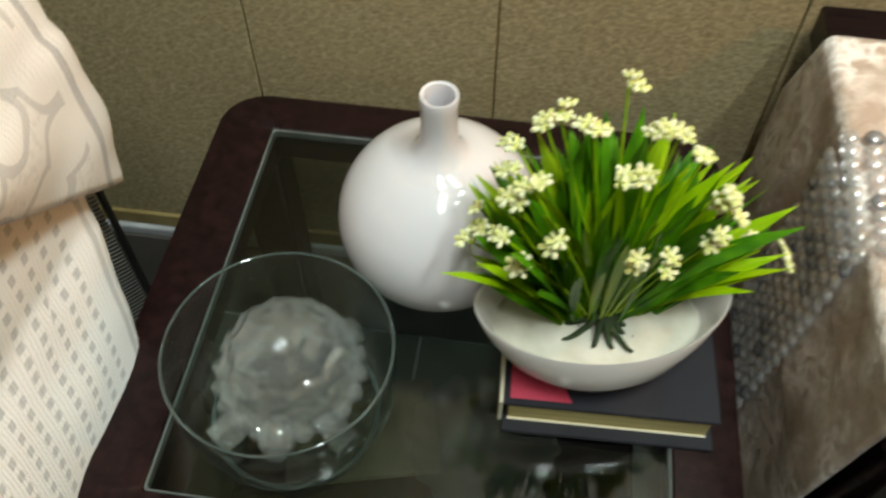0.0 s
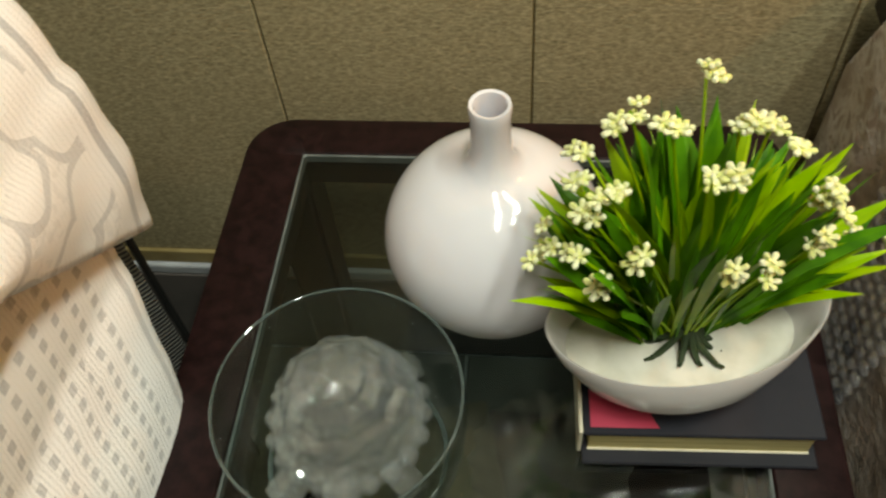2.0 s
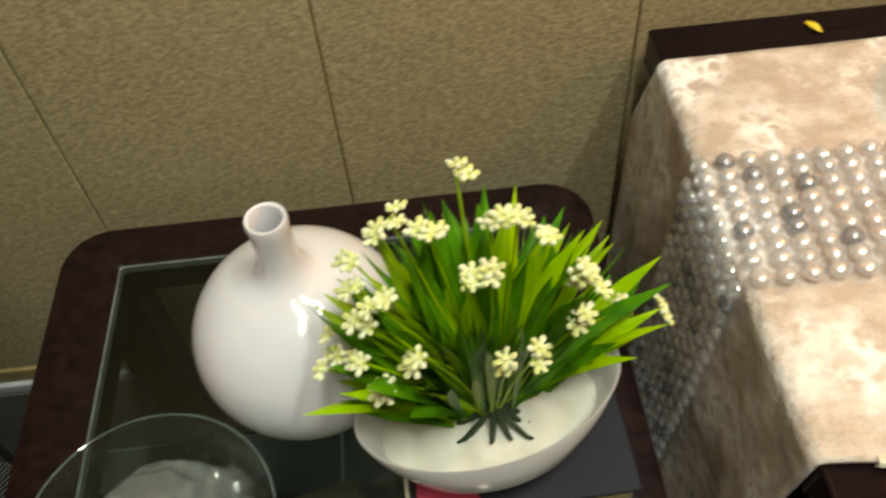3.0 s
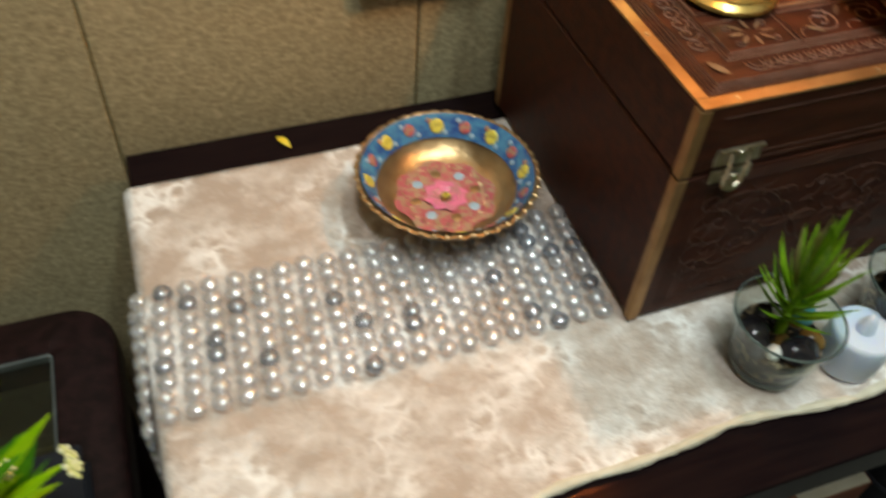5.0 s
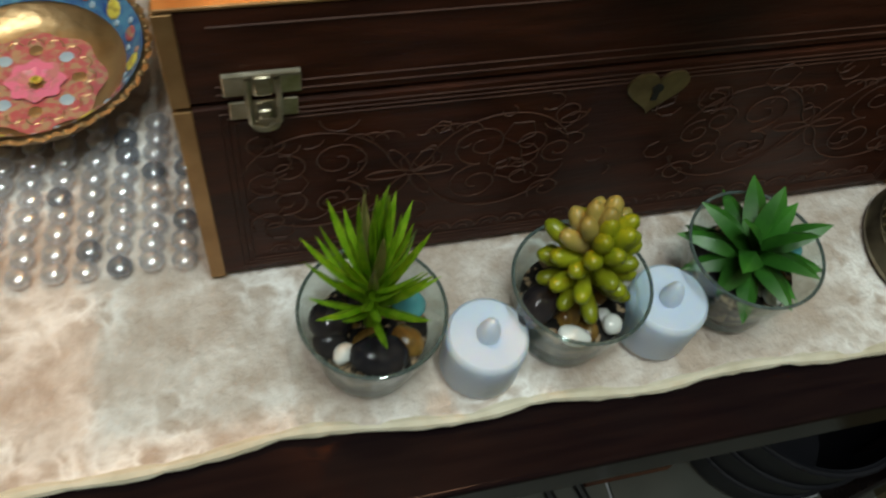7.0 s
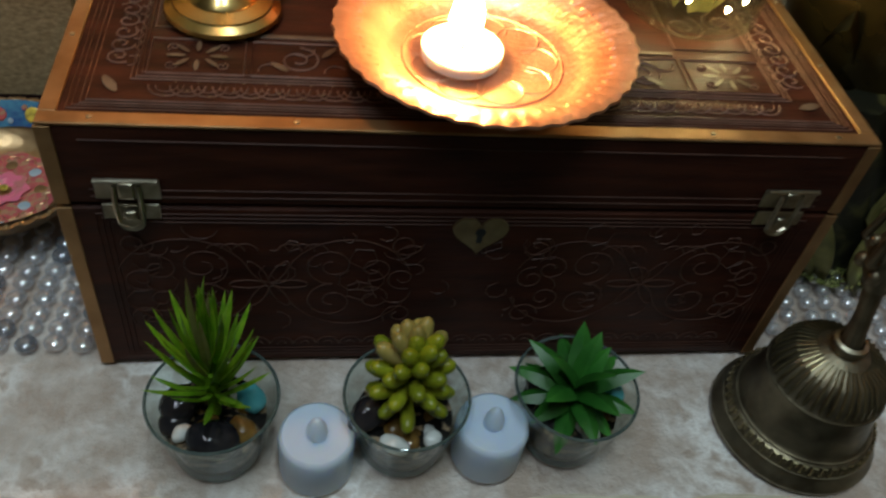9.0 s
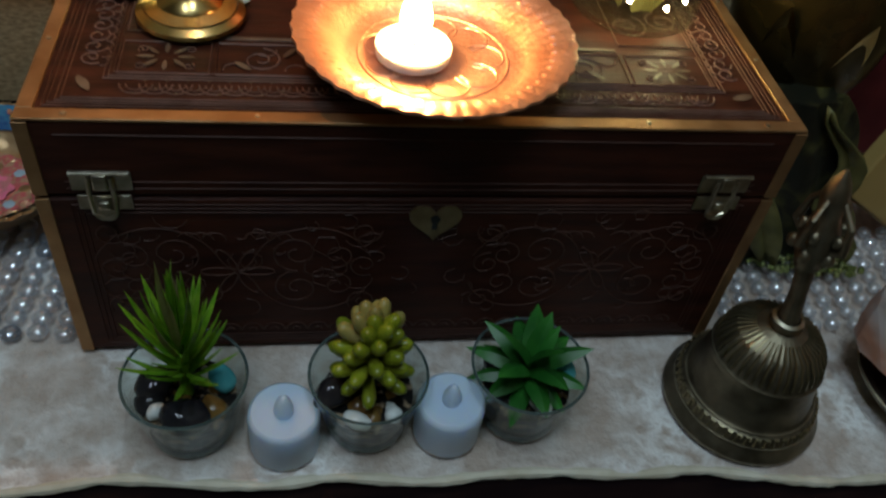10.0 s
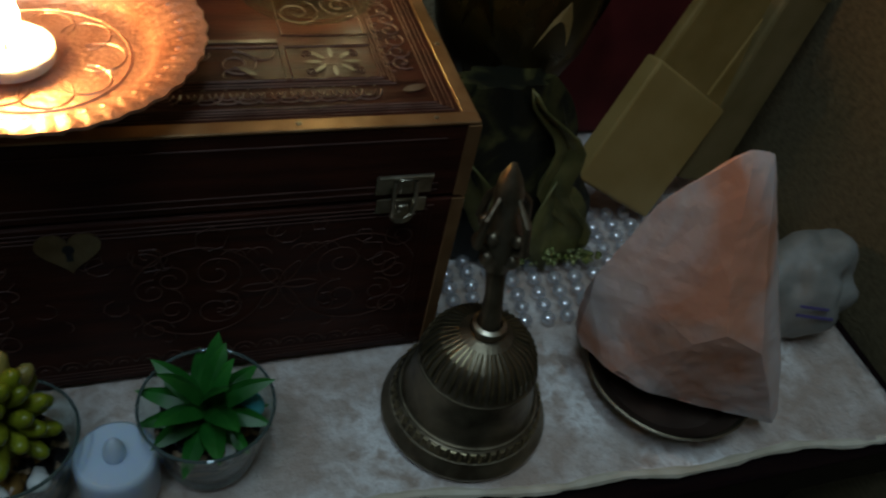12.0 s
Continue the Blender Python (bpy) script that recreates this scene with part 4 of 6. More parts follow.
# flower heads over the dome of leaves, as places in the room
HEADS = [(-0.415, 0.039, 0.617), (-0.448, 0.026, 0.608), (-0.454, 0.021, 0.604), (-0.431, 0.011, 0.612), (-0.467, 0.015, 0.592), (-0.473, 0.009, 0.583), (-0.457, -0.008, 0.588),
         (-0.465, -0.011, 0.578), (-0.471, -0.019, 0.560), (-0.487, -0.011, 0.541), (-0.482, -0.008, 0.556), (-0.441, -0.028, 0.577), (-0.457, -0.032, 0.555), (-0.416, -0.010, 0.604),
         (-0.405, -0.011, 0.603), (-0.402, 0.013, 0.615), (-0.390, 0.012, 0.613), (-0.378, 0.003, 0.605), (-0.366, -0.005, 0.593), (-0.359, -0.008, 0.584), (-0.363, -0.019, 0.577),
         (-0.401, -0.037, 0.573), (-0.390, -0.036, 0.571), (-0.336, -0.006, 0.554), (-0.319, 0.008, 0.532)]
inv = planter.matrix_basis.inverted()
floret = None
for k, h in enumerate(HEADS):
    p = inv @ Vector(h)
    out = (p - ROOT).normalized()
    part("flower_stem", tube([ROOT + out * 0.02, (ROOT + p) / 2 + Vector((0, 0, 0.006)), p], 0.0008, 5), LEAF_LIGHT, planter)
    for q in range(2 if k % 3 else 3):
        side = Vector((rng.uniform(-1, 1), rng.uniform(-1, 1), rng.uniform(-1, 1))) * 0.0052
        at = Matrix.Translation(p + side) @ (out + side * 40).to_track_quat("Z", "Y").to_matrix().to_4x4() @ pose(0, 0, 0, 0, 0, rng.uniform(0, 60)) @ Matrix.Scale(rng.uniform(0.74, 0.95), 4)
        if floret is None:
            floret = part("floret", floret_bm(), FLORET, planter, at=at)
        else:
            again("floret", floret, planter, at)

# ---- carved chest ----
W, D, H = 0.360, 0.212, 0.1565
chest = thing("carved_chest", pose(0.0, 0.0, CLOTH + 0.0012), "dark carved wooden chest with brass strips, closed lid", "chest")
SEAM = 0.113
part("body", box(0, W, 0, D, 0, SEAM - 0.0006, 0.0015, 1), CHEST_WOOD, chest)
lid = part("lid", box(0, W, 0, D, SEAM + 0.0006, H, 0.0015, 1), CHEST_WOOD, chest)
S, C = 0.0070, 0.0056
for x in (0, W):
    for y in (0, D):
        sx, sy = (1 if x == 0 else -1), (1 if y == 0 else -1)
        for z0, z1 in ((0.0, SEAM - 0.001), (SEAM + 0.001, H - 0.001)):
            bm = bmesh.new()
            add_box(bm, min(x - 0.0008 * sx, x + C * sx), max(x - 0.0008 * sx, x + C * sx), min(y - 0.0008 * sy, y + 0.001 * sy), max(y - 0.0008 * sy, y + 0.001 * sy), z0, z1, 0.0003, 1)
            add_box(bm, min(x - 0.0008 * sx, x + 0.001 * sx), max(x - 0.0008 * sx, x + 0.001 * sx), min(y + 0.001 * sy, y + C * sy), max(y + 0.001 * sy, y + C * sy), z0, z1, 0.0003, 1)
            part("corner_strip", bm, STRIP, chest if z1 < H - 0.02 else lid)
for x0, x1, y0, y1 in ((0, W, -0.0006, S), (0, W, D - S, D), (0, S, S, D - S), (W - S, W, S, D - S)):
    part("edge_strip", box(x0, x1, y0, y1, H - 0.0005, H + 0.0012, 0.0004, 1), STRIP, lid, "worn brass edge strip")
for x, y in ((0.02, 0.0035), (0.10, 0.0035), (0.19, 0.0035), (0.28, 0.0035), (0.34, 0.0035), (0.0035, 0.06), (0.0035, 0.12), (0.0035, 0.17), (0.3565, 0.06), (0.3565, 0.12)):
    part("pin", lathe([(0.0013, 0), (0.0011, 0.0006), (0, 0.0009)], 10), NICKEL, lid, at=pose(x, y, H + 0.0011))


def front_plane(u, v, h):
    return (u, -0.0003 - h, v)


def top_plane(u, v, h):
    return (u, v, H + 0.0003 + h)


def rect(u0, u1, v0, v1):
    return [(u0, v0), (u1, v0), (u1, v1), (u0, v1)]


def scroll_panel(bm, u, v, s, plane, w, hgt):
    """A carved scroll group round a six-petalled flower."""
    for side in (-1, 1):
        for lift, turn in ((1, 1), (-1, -1)):
            add_ribbon(bm, spiral(u + side * 0.030 * s, v + lift * 0.013 * s, 0.0025 * s, 0.0135 * s, math.pi / 2 * turn, 1.5 * side * turn), w, hgt, plane)
            add_ribbon(bm, spiral(u + side * 0.050 * s, v + lift * 0.011 * s, 0.002 * s, 0.009 * s, 0, -1.3 * side * turn), w, hgt, plane)
        add_ribbon(bm, arc(u + side * 0.038 * s, v, 0.031 * s, radians(20), radians(160), 12), w, hgt, plane)
        add_ribbon(bm, arc(u + side * 0.038 * s, v, 0.031 * s, radians(200), radians(340), 12), w, hgt, plane)
        for k in range(3):
            add_ribbon(bm, arc(u + side * (0.010 + 0.006 * k) * s, v + 0.022 * s, 0.006 * s, radians(10), radians(150), 6), w, hgt, plane)
    for k in range(6):
        a = TAU * k / 6
        loop = [(u + math.cos(a) * 0.010 * s + 0.0085 * s * (math.cos(t) * math.cos(a) - 0.33 * math.sin(t) * math.sin(a)), v + math.sin(a) * 0.010 * s + 0.0085 * s * (math.cos(t) * math.sin(a) + 0.33 * math.sin(t) * math.cos(a))) for t in [TAU * i / 12 for i in range(12)]]
        add_ribbon(bm, loop, w, hgt, plane, True)


bm = bmesh.new()
w, hh = 0.0009, 0.0004
for k in range(3):
    o = 0.0025 * k
    add_ribbon(bm, rect(0.0145 + o, W - 0.0145 - o, 0.006 + o, 0.1085 - o), w, hh, front_plane, True)
n = 26
for k in range(n):
    u = 0.026 + (W - 0.052) * (k + 0.5) / n
    add_ribbon(bm, arc(u, 0.0145, 0.0056, 0, math.pi, 7), w, hh, front_plane)
    add_ribbon(bm, arc(u, 0.0145, 0.0022, 0, math.pi, 5), w * 0.8, hh, front_plane)
for u in (0.086, 0.274):
    scroll_panel(bm, u, 0.062, 1.0, front_plane, w, hh)
for u in (0.028, 0.150, 0.215, 0.332):
    for v in (0.038, 0.066, 0.090):
        add_ribbon(bm, spiral(u, v, 0.002, 0.0085, v * 50, 1.3 if u < 0.18 else -1.3, 16), w, hh, front_plane)
for k in range(60):
    u, v = 0.022 + 0.316 * rng.random(), 0.030 + 0.074 * rng.random()
    add_ribbon(bm, arc(u, v, 0.003 + 0.005 * rng.random(), rng.uniform(0, 6), rng.uniform(6, 8.5), 6), w * 0.8, hh, front_plane)
part("front_carving", bm, CARVING, chest, "worn scroll carving", smooth=False)
bm = bmesh.new()
for v in (0.1185, 0.1225, 0.149):
    add_ribbon(bm, [(0.0145, v), (W - 0.0145, v)], w, hh, front_plane)
part("lid_front_carving", bm, CARVING, lid, smooth=False)

# lid top: borders, scallops, leaves and flowers
bm = bmesh.new()
for o in (0.0145, 0.0165, 0.0315, 0.0335):
    add_ribbon(bm, rect(o, W - o, o - 0.001, D - o), 0.0010, 0.0006, top_plane, True)
for k in range(32):
    u = 0.042 + (W - 0.084) * (k + 0.5) / 32
    for v, a0, a1 in ((0.0265, -math.pi, 0), (D - 0.0265, 0, math.pi)):
        add_ribbon(bm, arc(u, v, 0.0072, a0, a1, 8), 0.0010, 0.0006, top_plane)
for k in range(14):
    v = 0.042 + (D - 0.084) * (k + 0.5) / 14
    for u in (0.0245, W - 0.0245):
        add_ribbon(bm, spiral(u, v, 0.0012, 0.0058, v * 90, 1.2, 12), 0.0010, 0.0006, top_plane)
for u0, u1, v0, v1 in ((0.037, 0.077, 0.035, 0.061), (0.080, 0.280, 0.035, 0.061), (0.283, 0.323, 0.035, 0.061), (0.037, 0.077, 0.070, 0.176), (0.283, 0.323, 0.070, 0.176)):
    add_ribbon(bm, rect(u0, u1, v0, v1), 0.0011, 0.0006, top_plane, True)
for u in (0.100, 0.128, 0.156, 0.205, 0.233, 0.260):
    add_ribbon(bm, spiral(u, 0.048, 0.002, 0.010, u * 40, 1.6, 20), 0.0011, 0.0006, top_plane)
for u in (0.057, 0.303):
    for v in (0.090, 0.122, 0.154):
        add_ribbon(bm, spiral(u - 0.01, v, 0.002, 0.012, v * 40, 1.6, 20), 0.0011, 0.0006, top_plane)
        add_ribbon(bm, spiral(u + 0.012, v + 0.006, 0.002, 0.010, v * 40 + 2, -1.6, 20), 0.0011, 0.0006, top_plane)
for o in (0.0098, 0.0118, 0.0355):
    add_ribbon(bm, rect(o, W - o, o, D - o), 0.0006, 0.0005, top_plane, True)
for k in range(32):
    u = 0.042 + (W - 0.084) * (k + 0.5) / 32
    for v, a0, a1 in ((0.0265, -math.pi, 0), (D - 0.0265, 0, math.pi)):
        add_ribbon(bm, arc(u, v, 0.0044, a0, a1, 6), 0.0007, 0.0005, top_plane)
for k in range(20):
    v = 0.040 + (D - 0.080) * (k + 0.5) / 20
    for u, a0, a1 in ((0.0290, -1.57, 1.57), (W - 0.0290, 1.57, 4.71)):
        add_ribbon(bm, arc(u, v, 0.0036, a0, a1, 6), 0.0007, 0.0005, top_plane)
for k in range(14):
    u = 0.088 + 0.0142 * k
    add_ribbon(bm, arc(u, 0.0395 + 0.0165 * (k % 2), 0.0050, 0.6 + 3.1 * (k % 2), 3.4 + 3.1 * (k % 2), 7), 0.0008, 0.0005, top_plane)
for u in (0.057, 0.303):
    for k in range(4):
        a = TAU * (k + 0.5) / 4
        add_ribbon(bm, spiral(u + 0.0150 * math.cos(a), 0.048 + 0.0095 * math.sin(a), 0.0006, 0.0030, a, 1.3, 10), 0.0007, 0.0005, top_plane)
part("top_carving", bm, TOP_LINE, lid, "carved borders and scrolls", smooth=False)
bm = bmesh.new()
for u in (0.057, 0.303):
    for k in range(8):
        a = TAU * k / 8
        add_leaf_spot(bm, u + 0.0090 * math.cos(a), 0.048 + 0.0072 * math.sin(a), 0.0085, 0.0024, a, 0.0007, top_plane)
for k in range(9):
    add_leaf_spot(bm, 0.092 + 0.0215 * k, 0.042 + 0.012 * (k % 2), 0.0105, 0.0034, 0.9 if k % 2 else -0.7, 0.0007, top_plane)
for k in range(30):
    u = 0.046 + (W - 0.092) * k / 29
    add_leaf_spot(bm, u, 0.0190 + 0.0035 * (k % 2), 0.0015, 0.0017, 0, 0.0007, top_plane)
    add_leaf_spot(bm, u + 0.004, 0.0285, 0.0012, 0.0014, 0, 0.0007, top_plane)
for k in range(12):
    for u in (0.0235, 0.0325, W - 0.0235, W - 0.0325):
        add_leaf_spot(bm, u, 0.046 + 0.0105 * k, 0.0015, 0.0015, 0, 0.0007, top_plane)
for u, v, a in ((0.024, 0.026, 0.9), (W - 0.024, 0.026, -0.9)):
    add_leaf_spot(bm, u, v, 0.013, 0.0048, a + 1.2, 0.0007, top_plane)
part("top_inlay", bm, INLAY, lid, "pale inlaid leaves and dots", smooth=False)
for v in (0.0655, 0.170):
    part("inlay_bar", box(0.080, 0.280, v - 0.0014, v + 0.0014, H, H + 0.0008, 0.0002, 1), INLAY, lid)


def latch(u):
    g = part("latch", box(-0.0150, 0.0150, -0.0016, 0, 0.0020, 0.0145, 0.0005, 1), NICKEL, chest, "small brassed box latch", at=pose(u, -0.0003, SEAM + 0.0035) @ Matrix.Scale(0.88, 4))
    part("lower_plate", box(-0.0135, 0.0135, -0.0014, 0, -0.0115, -0.0015, 0.0005, 1), NICKEL, g)
    part("hinge_barrel", tube([(-0.0145, -0.0022, 0.0142), (0.0145, -0.0022, 0.0142)], 0.0015, 10), NICKEL, g)
    part("loop", tube([(-0.0055, -0.0032, 0.0125), (-0.0060, -0.0046, 0.002), (-0.0055, -0.0044, -0.0105), (0, -0.0042, -0.0135), (0.0055, -0.0044, -0.0105), (0.0060, -0.0046, 0.002), (0.0055, -0.0032, 0.0125)], 0.0013, 8), NICKEL, g)
    part("tongue", box(-0.0038, 0.0038, -0.0050, -0.0012, 0.0045, 0.0145, 0.0012), NICKEL, g)
    part("hook", box(-0.0032, 0.0032, -0.0058, -0.0012, -0.0085, -0.0030, 0.0015), NICKEL, g)
    part("lip", lathe([(0, 0), (0.0062, 0.0), (0.0058, 0.0016), (0, 0.0024)], 20), NICKEL, g, at=pose(0, -0.0030, -0.0128, 75, 0, 0) @ Matrix.Diagonal((1, 0.6, 1, 1)))


latch(0.0300)
latch(0.3290)
heart = [(0.0132 * math.sin(t) ** 3, 0.00083 * (13 * math.cos(t) - 5 * math.cos(2 * t) - 2 * math.cos(3 * t) - math.cos(4 * t))) for t in [TAU * i / 40 for i in range(40)]]
bm = bmesh.new()
f = bm.faces.new([bm.verts.new((u, -0.0003, v)) for u, v in heart])
ex = bmesh.ops.extrude_face_region(bm, geom=[f])
bmesh.ops.translate(bm, vec=(0, -0.0012, 0), verts=[v for v in ex["geom"] if isinstance(v, bmesh.types.BMVert)])
plate = part("escutcheon", bm, material("antique_heart_brass", (0.20, 0.13, 0.06), (0.34, 0.24, 0.12), scale=90, rough=0.4, rough2=0.55, metal=0.8), chest, "heart-shaped brass keyhole plate", at=pose(0.184, 0, 0.0985), smooth=False)
part("keyhole", lathe([(0.0024, 0), (0.0024, 0.0006), (0, 0.0006)], 16), BLACK, plate, at=pose(0, -0.0016, 0.0015, 90, 0, 0))
part("key_slot", box(-0.0013, 0.0013, -0.0022, -0.0015, -0.0052, 0.001), BLACK, plate)

# ---- on the chest ----
LIDZ = CLOTH + 0.0012 + H + 0.0014


def wavy(a, r, z):
    k = 1 + (0.009 * math.cos(40 * a) if r > 0.060 else 0)
    return (r * k * math.cos(a), r * k * math.sin(a), z + (0.0007 * math.cos(52 * a) if 0.050 < r < 0.064 else 0))


copper_plate = thing("copper_plate", pose(0.181, 0.043, LIDZ), "hammered copper plate with a scalloped rim on the chest", "plate")
part("dish", lathe([(0, 0.004), (0.030, 0.003), (0.036, 0.0), (0.040, 0.0), (0.041, 0.004), (0.050, 0.014), (0.064, 0.0195), (0.0665, 0.0205), (0.0665, 0.0220), (0.063, 0.0220), (0.058, 0.0205), (0.0490, 0.0168), (0.0450, 0.0110), (0.0410, 0.0078), (0.020, 0.0068), (0, 0.0066)], 156, wavy), COPPER, copper_plate)
boss = None
for k in range(52):
    a = TAU * k / 52
    at = pose(0.0565 * math.cos(a), 0.0565 * math.sin(a), 0.0196, 0, 0, math.degrees(a))
    if boss is None:
        boss = part("boss", lump(0.0017, (1.5, 0.8, 0.7), 0.0, 1, 0, 1), COPPER, copper_plate, at=at)
    else:
        again("boss", boss, copper_plate, at)
for k in range(9):
    bm = bmesh.new()
    a = TAU * k / 9
    add_ribbon(bm, arc(0.024 * math.cos(a), 0.024 * math.sin(a), 0.010, a - 2.2, a + 2.2, 12), 0.0012, 0.0006, lambda u, v, h: (u, v, 0.0073 + h))
    part("engraved_petal", bm, COPPER, copper_plate, smooth=False)
bm = bmesh.new()
add_ribbon(bm, arc(0, 0, 0.036, 0, TAU - 0.01, 48), 0.0012, 0.0006, lambda u, v, h: (u, v, 0.0076 + h))
part("engraved_ring", bm, COPPER, copper_plate, smooth=False)

tea_candle = thing("lit_tea_candle", pose(0.171, 0.042, LIDZ + 0.0077), "burning tea candle on the copper plate", "candle")
part("cup", lathe([(0, 0), (0.0165, 0), (0.0178, 0.001), (0.0182, 0.0065), (0.0175, 0.0070), (0.0172, 0.006), (0.0165, 0.001)], 40), WAX, tea_candle)
part("wax", lathe([(0.0170, 0.0010), (0.0170, 0.0058), (0.012, 0.0050), (0, 0.0048)], 40), HOT_WAX, tea_candle, "molten wax")
part("wick", tube([(0, 0, 0.004), (0.0004, 0, 0.011)], 0.0006, 6), BLACK, tea_candle)
part("flame", lathe([(0, 0.0085), (0.0040, 0.0105), (0.0066, 0.0145), (0.0074, 0.0195), (0.0066, 0.0250), (0.0046, 0.0310), (0.0022, 0.0360), (0, 0.0395)], 20), FLAME, tea_candle)


candlestick = thing("brass_candlestick", pose(0.0655, 0.0840, LIDZ), "polished brass candlestick with a burning taper", "candlestick")
part("foot", lathe([(0, 0.001), (0.0255, 0), (0.0268, 0.0016), (0.0262, 0.0034), (0.0226, 0.0054), (0.0222, 0.0064), (0.0160, 0.0084), (0.0156, 0.0094), (0.0095, 0.0130), (0.0060, 0.022), (0.0043, 0.040)], 48), BRASS, candlestick)
part("stem", lathe([(0.0043, 0.040), (0.0082, 0.047), (0.0048, 0.054), (0.0038, 0.090), (0.0070, 0.098), (0.0050, 0.106), (0.0066, 0.112), (0.0060, 0.113), (0, 0.113)], 24), BRASS, candlestick)
part("taper", lathe([(0, 0.112), (0.0046, 0.112), (0.0044, 0.172), (0.0030, 0.174), (0, 0.174)], 20), HOT_WAX, candlestick, "cream wax taper")
part("wick", tube([(0, 0, 0.172), (0.0004, 0, 0.181)], 0.0005, 6), BLACK, candlestick)
part("flame", lathe([(0, 0.179), (0.0038, 0.184), (0.0058, 0.192), (0.0050, 0.202), (0.0024, 0.214), (0, 0.222)], 16), FLAME, candlestick)

bell_lamp = thing("brass_bell", pose(0.0325, 0.1235, LIDZ) @ Matrix.Scale(0.80, 4), "polished brass hand bell behind the oil lamp", "bell")
part("mouth", lathe([(0.0335, 0.0), (0.0350, 0.001), (0.0345, 0.004), (0.0290, 0.010), (0.0240, 0.020), (0.0205, 0.034), (0.0170, 0.044), (0.0090, 0.050), (0, 0.051)], 56), BRASS, bell_lamp)
part("handle", lathe([(0.004, 0.050), (0.006, 0.056), (0.004, 0.062), (0.0045, 0.090), (0.006, 0.097), (0.004, 0.104), (0, 0.108)], 20), BRASS, bell_lamp)

jar = thing("fairy_light_jar", pose(0.3000, 0.1070, LIDZ), "clear glass jar with dried leaves and warm fairy lights", "jar")
part("glass", lathe([(0, 0.001), (0.031, 0), (0.0355, 0.004), (0.0365, 0.020), (0.0362, 0.075), (0.031, 0.092), (0.029, 0.100), (0.0278, 0.100), (0.0298, 0.091), (0.0345, 0.074), (0.0347, 0.020), (0.034, 0.006), (0.03, 0.0035), (0, 0.003)], 48), GLASS, jar)
for k, (x, y, z) in enumerate(((-0.024, -0.014, 0.020), (-0.013, -0.025, 0.019), (0.014, -0.026, 0.042), (0.012, -0.022, 0.030), (0.026, -0.012, 0.022), (0.023, -0.014, 0.014), (0.006, -0.030, 0.018), (-0.02, 0.012, 0.05), (0.0, 0.0, 0.065))):
    part("led", lump(0.0012, (1, 1, 1.4), 0.0, 1, 0, 1), LED, jar, at=pose(x, y, z))
part("wire", tube([(0.028 * math.cos(t * 1.1), 0.028 * math.sin(t * 1.1), 0.008 + 0.006 * t) for t in range(14)], 0.0005, 5), BRASS, jar)
part("base_ring", tube([(0.0325 * math.cos(TAU * i / 48), 0.0325 * math.sin(TAU * i / 48), 0.0026) for i in range(48)], 0.0009, 8, True), GLASS, jar, "thick glass base")
for k in range(6):
    a = k * 2.4
    part("dried_leaf", blade_bm(0.050, 0.026, 0.12, 0.15), OLIVE, jar, at=pose(0.012 * math.cos(a), 0.012 * math.sin(a), 0.005, 0, 8 + 3 * (k % 4), math.degrees(a)))

kettle = thing("copper_pot", pose(0.152, 0.160, LIDZ), "darkened round copper pot at the back of the chest lid", "pot")
part("belly", lathe([(0, 0.001), (0.030, 0), (0.034, 0.003), (0.046, 0.018), (0.0495, 0.036), (0.045, 0.056), (0.034, 0.070), (0.030, 0.078), (0.034, 0.086), (0.0325, 0.086), (0.028, 0.078), (0.04, 0.056), (0.04, 0.02), (0, 0.006)], 56), OLD_COPPER, kettle)
chain = thing("brass_chain", pose(0.2015, 0.084, LIDZ + 0.021), "thin brass chain hanging from the pot onto the plate", "chain")
for strand, (dx, dy) in enumerate(((0.0, 0.0), (0.0052, 0.003))):
    for k in range(9):
        s = k / 8
        c = Vector((dx - 0.016 * s * s, dy + 0.032 * s, 0.0025 + 0.0054 * k))
        link = [(0.0014 * math.cos(t), 0, 0.0034 * math.sin(t)) for t in [TAU * i / 12 for i in range(12)]]
        part("link", tube(link, 0.0005, 5, True), BRASS, chain, at=Matrix.Translation(c) @ pose(0, 0, 0, -12, 0, 90 * (k % 2) + 20))
shell = tagged(part("white_shell", lump(0.0062, (1.3, 0.8, 0.45), 0.15, 2, 3), WHITE_STONE, at=pose(0.086, 0.0985, LIDZ + 0.0025, 0, 0, -20)), "small white pebble beside the brass lamp", "pebble")

# ---- succulents and electric tea lights before the chest ----
GZ = CLOTH + 0.0006


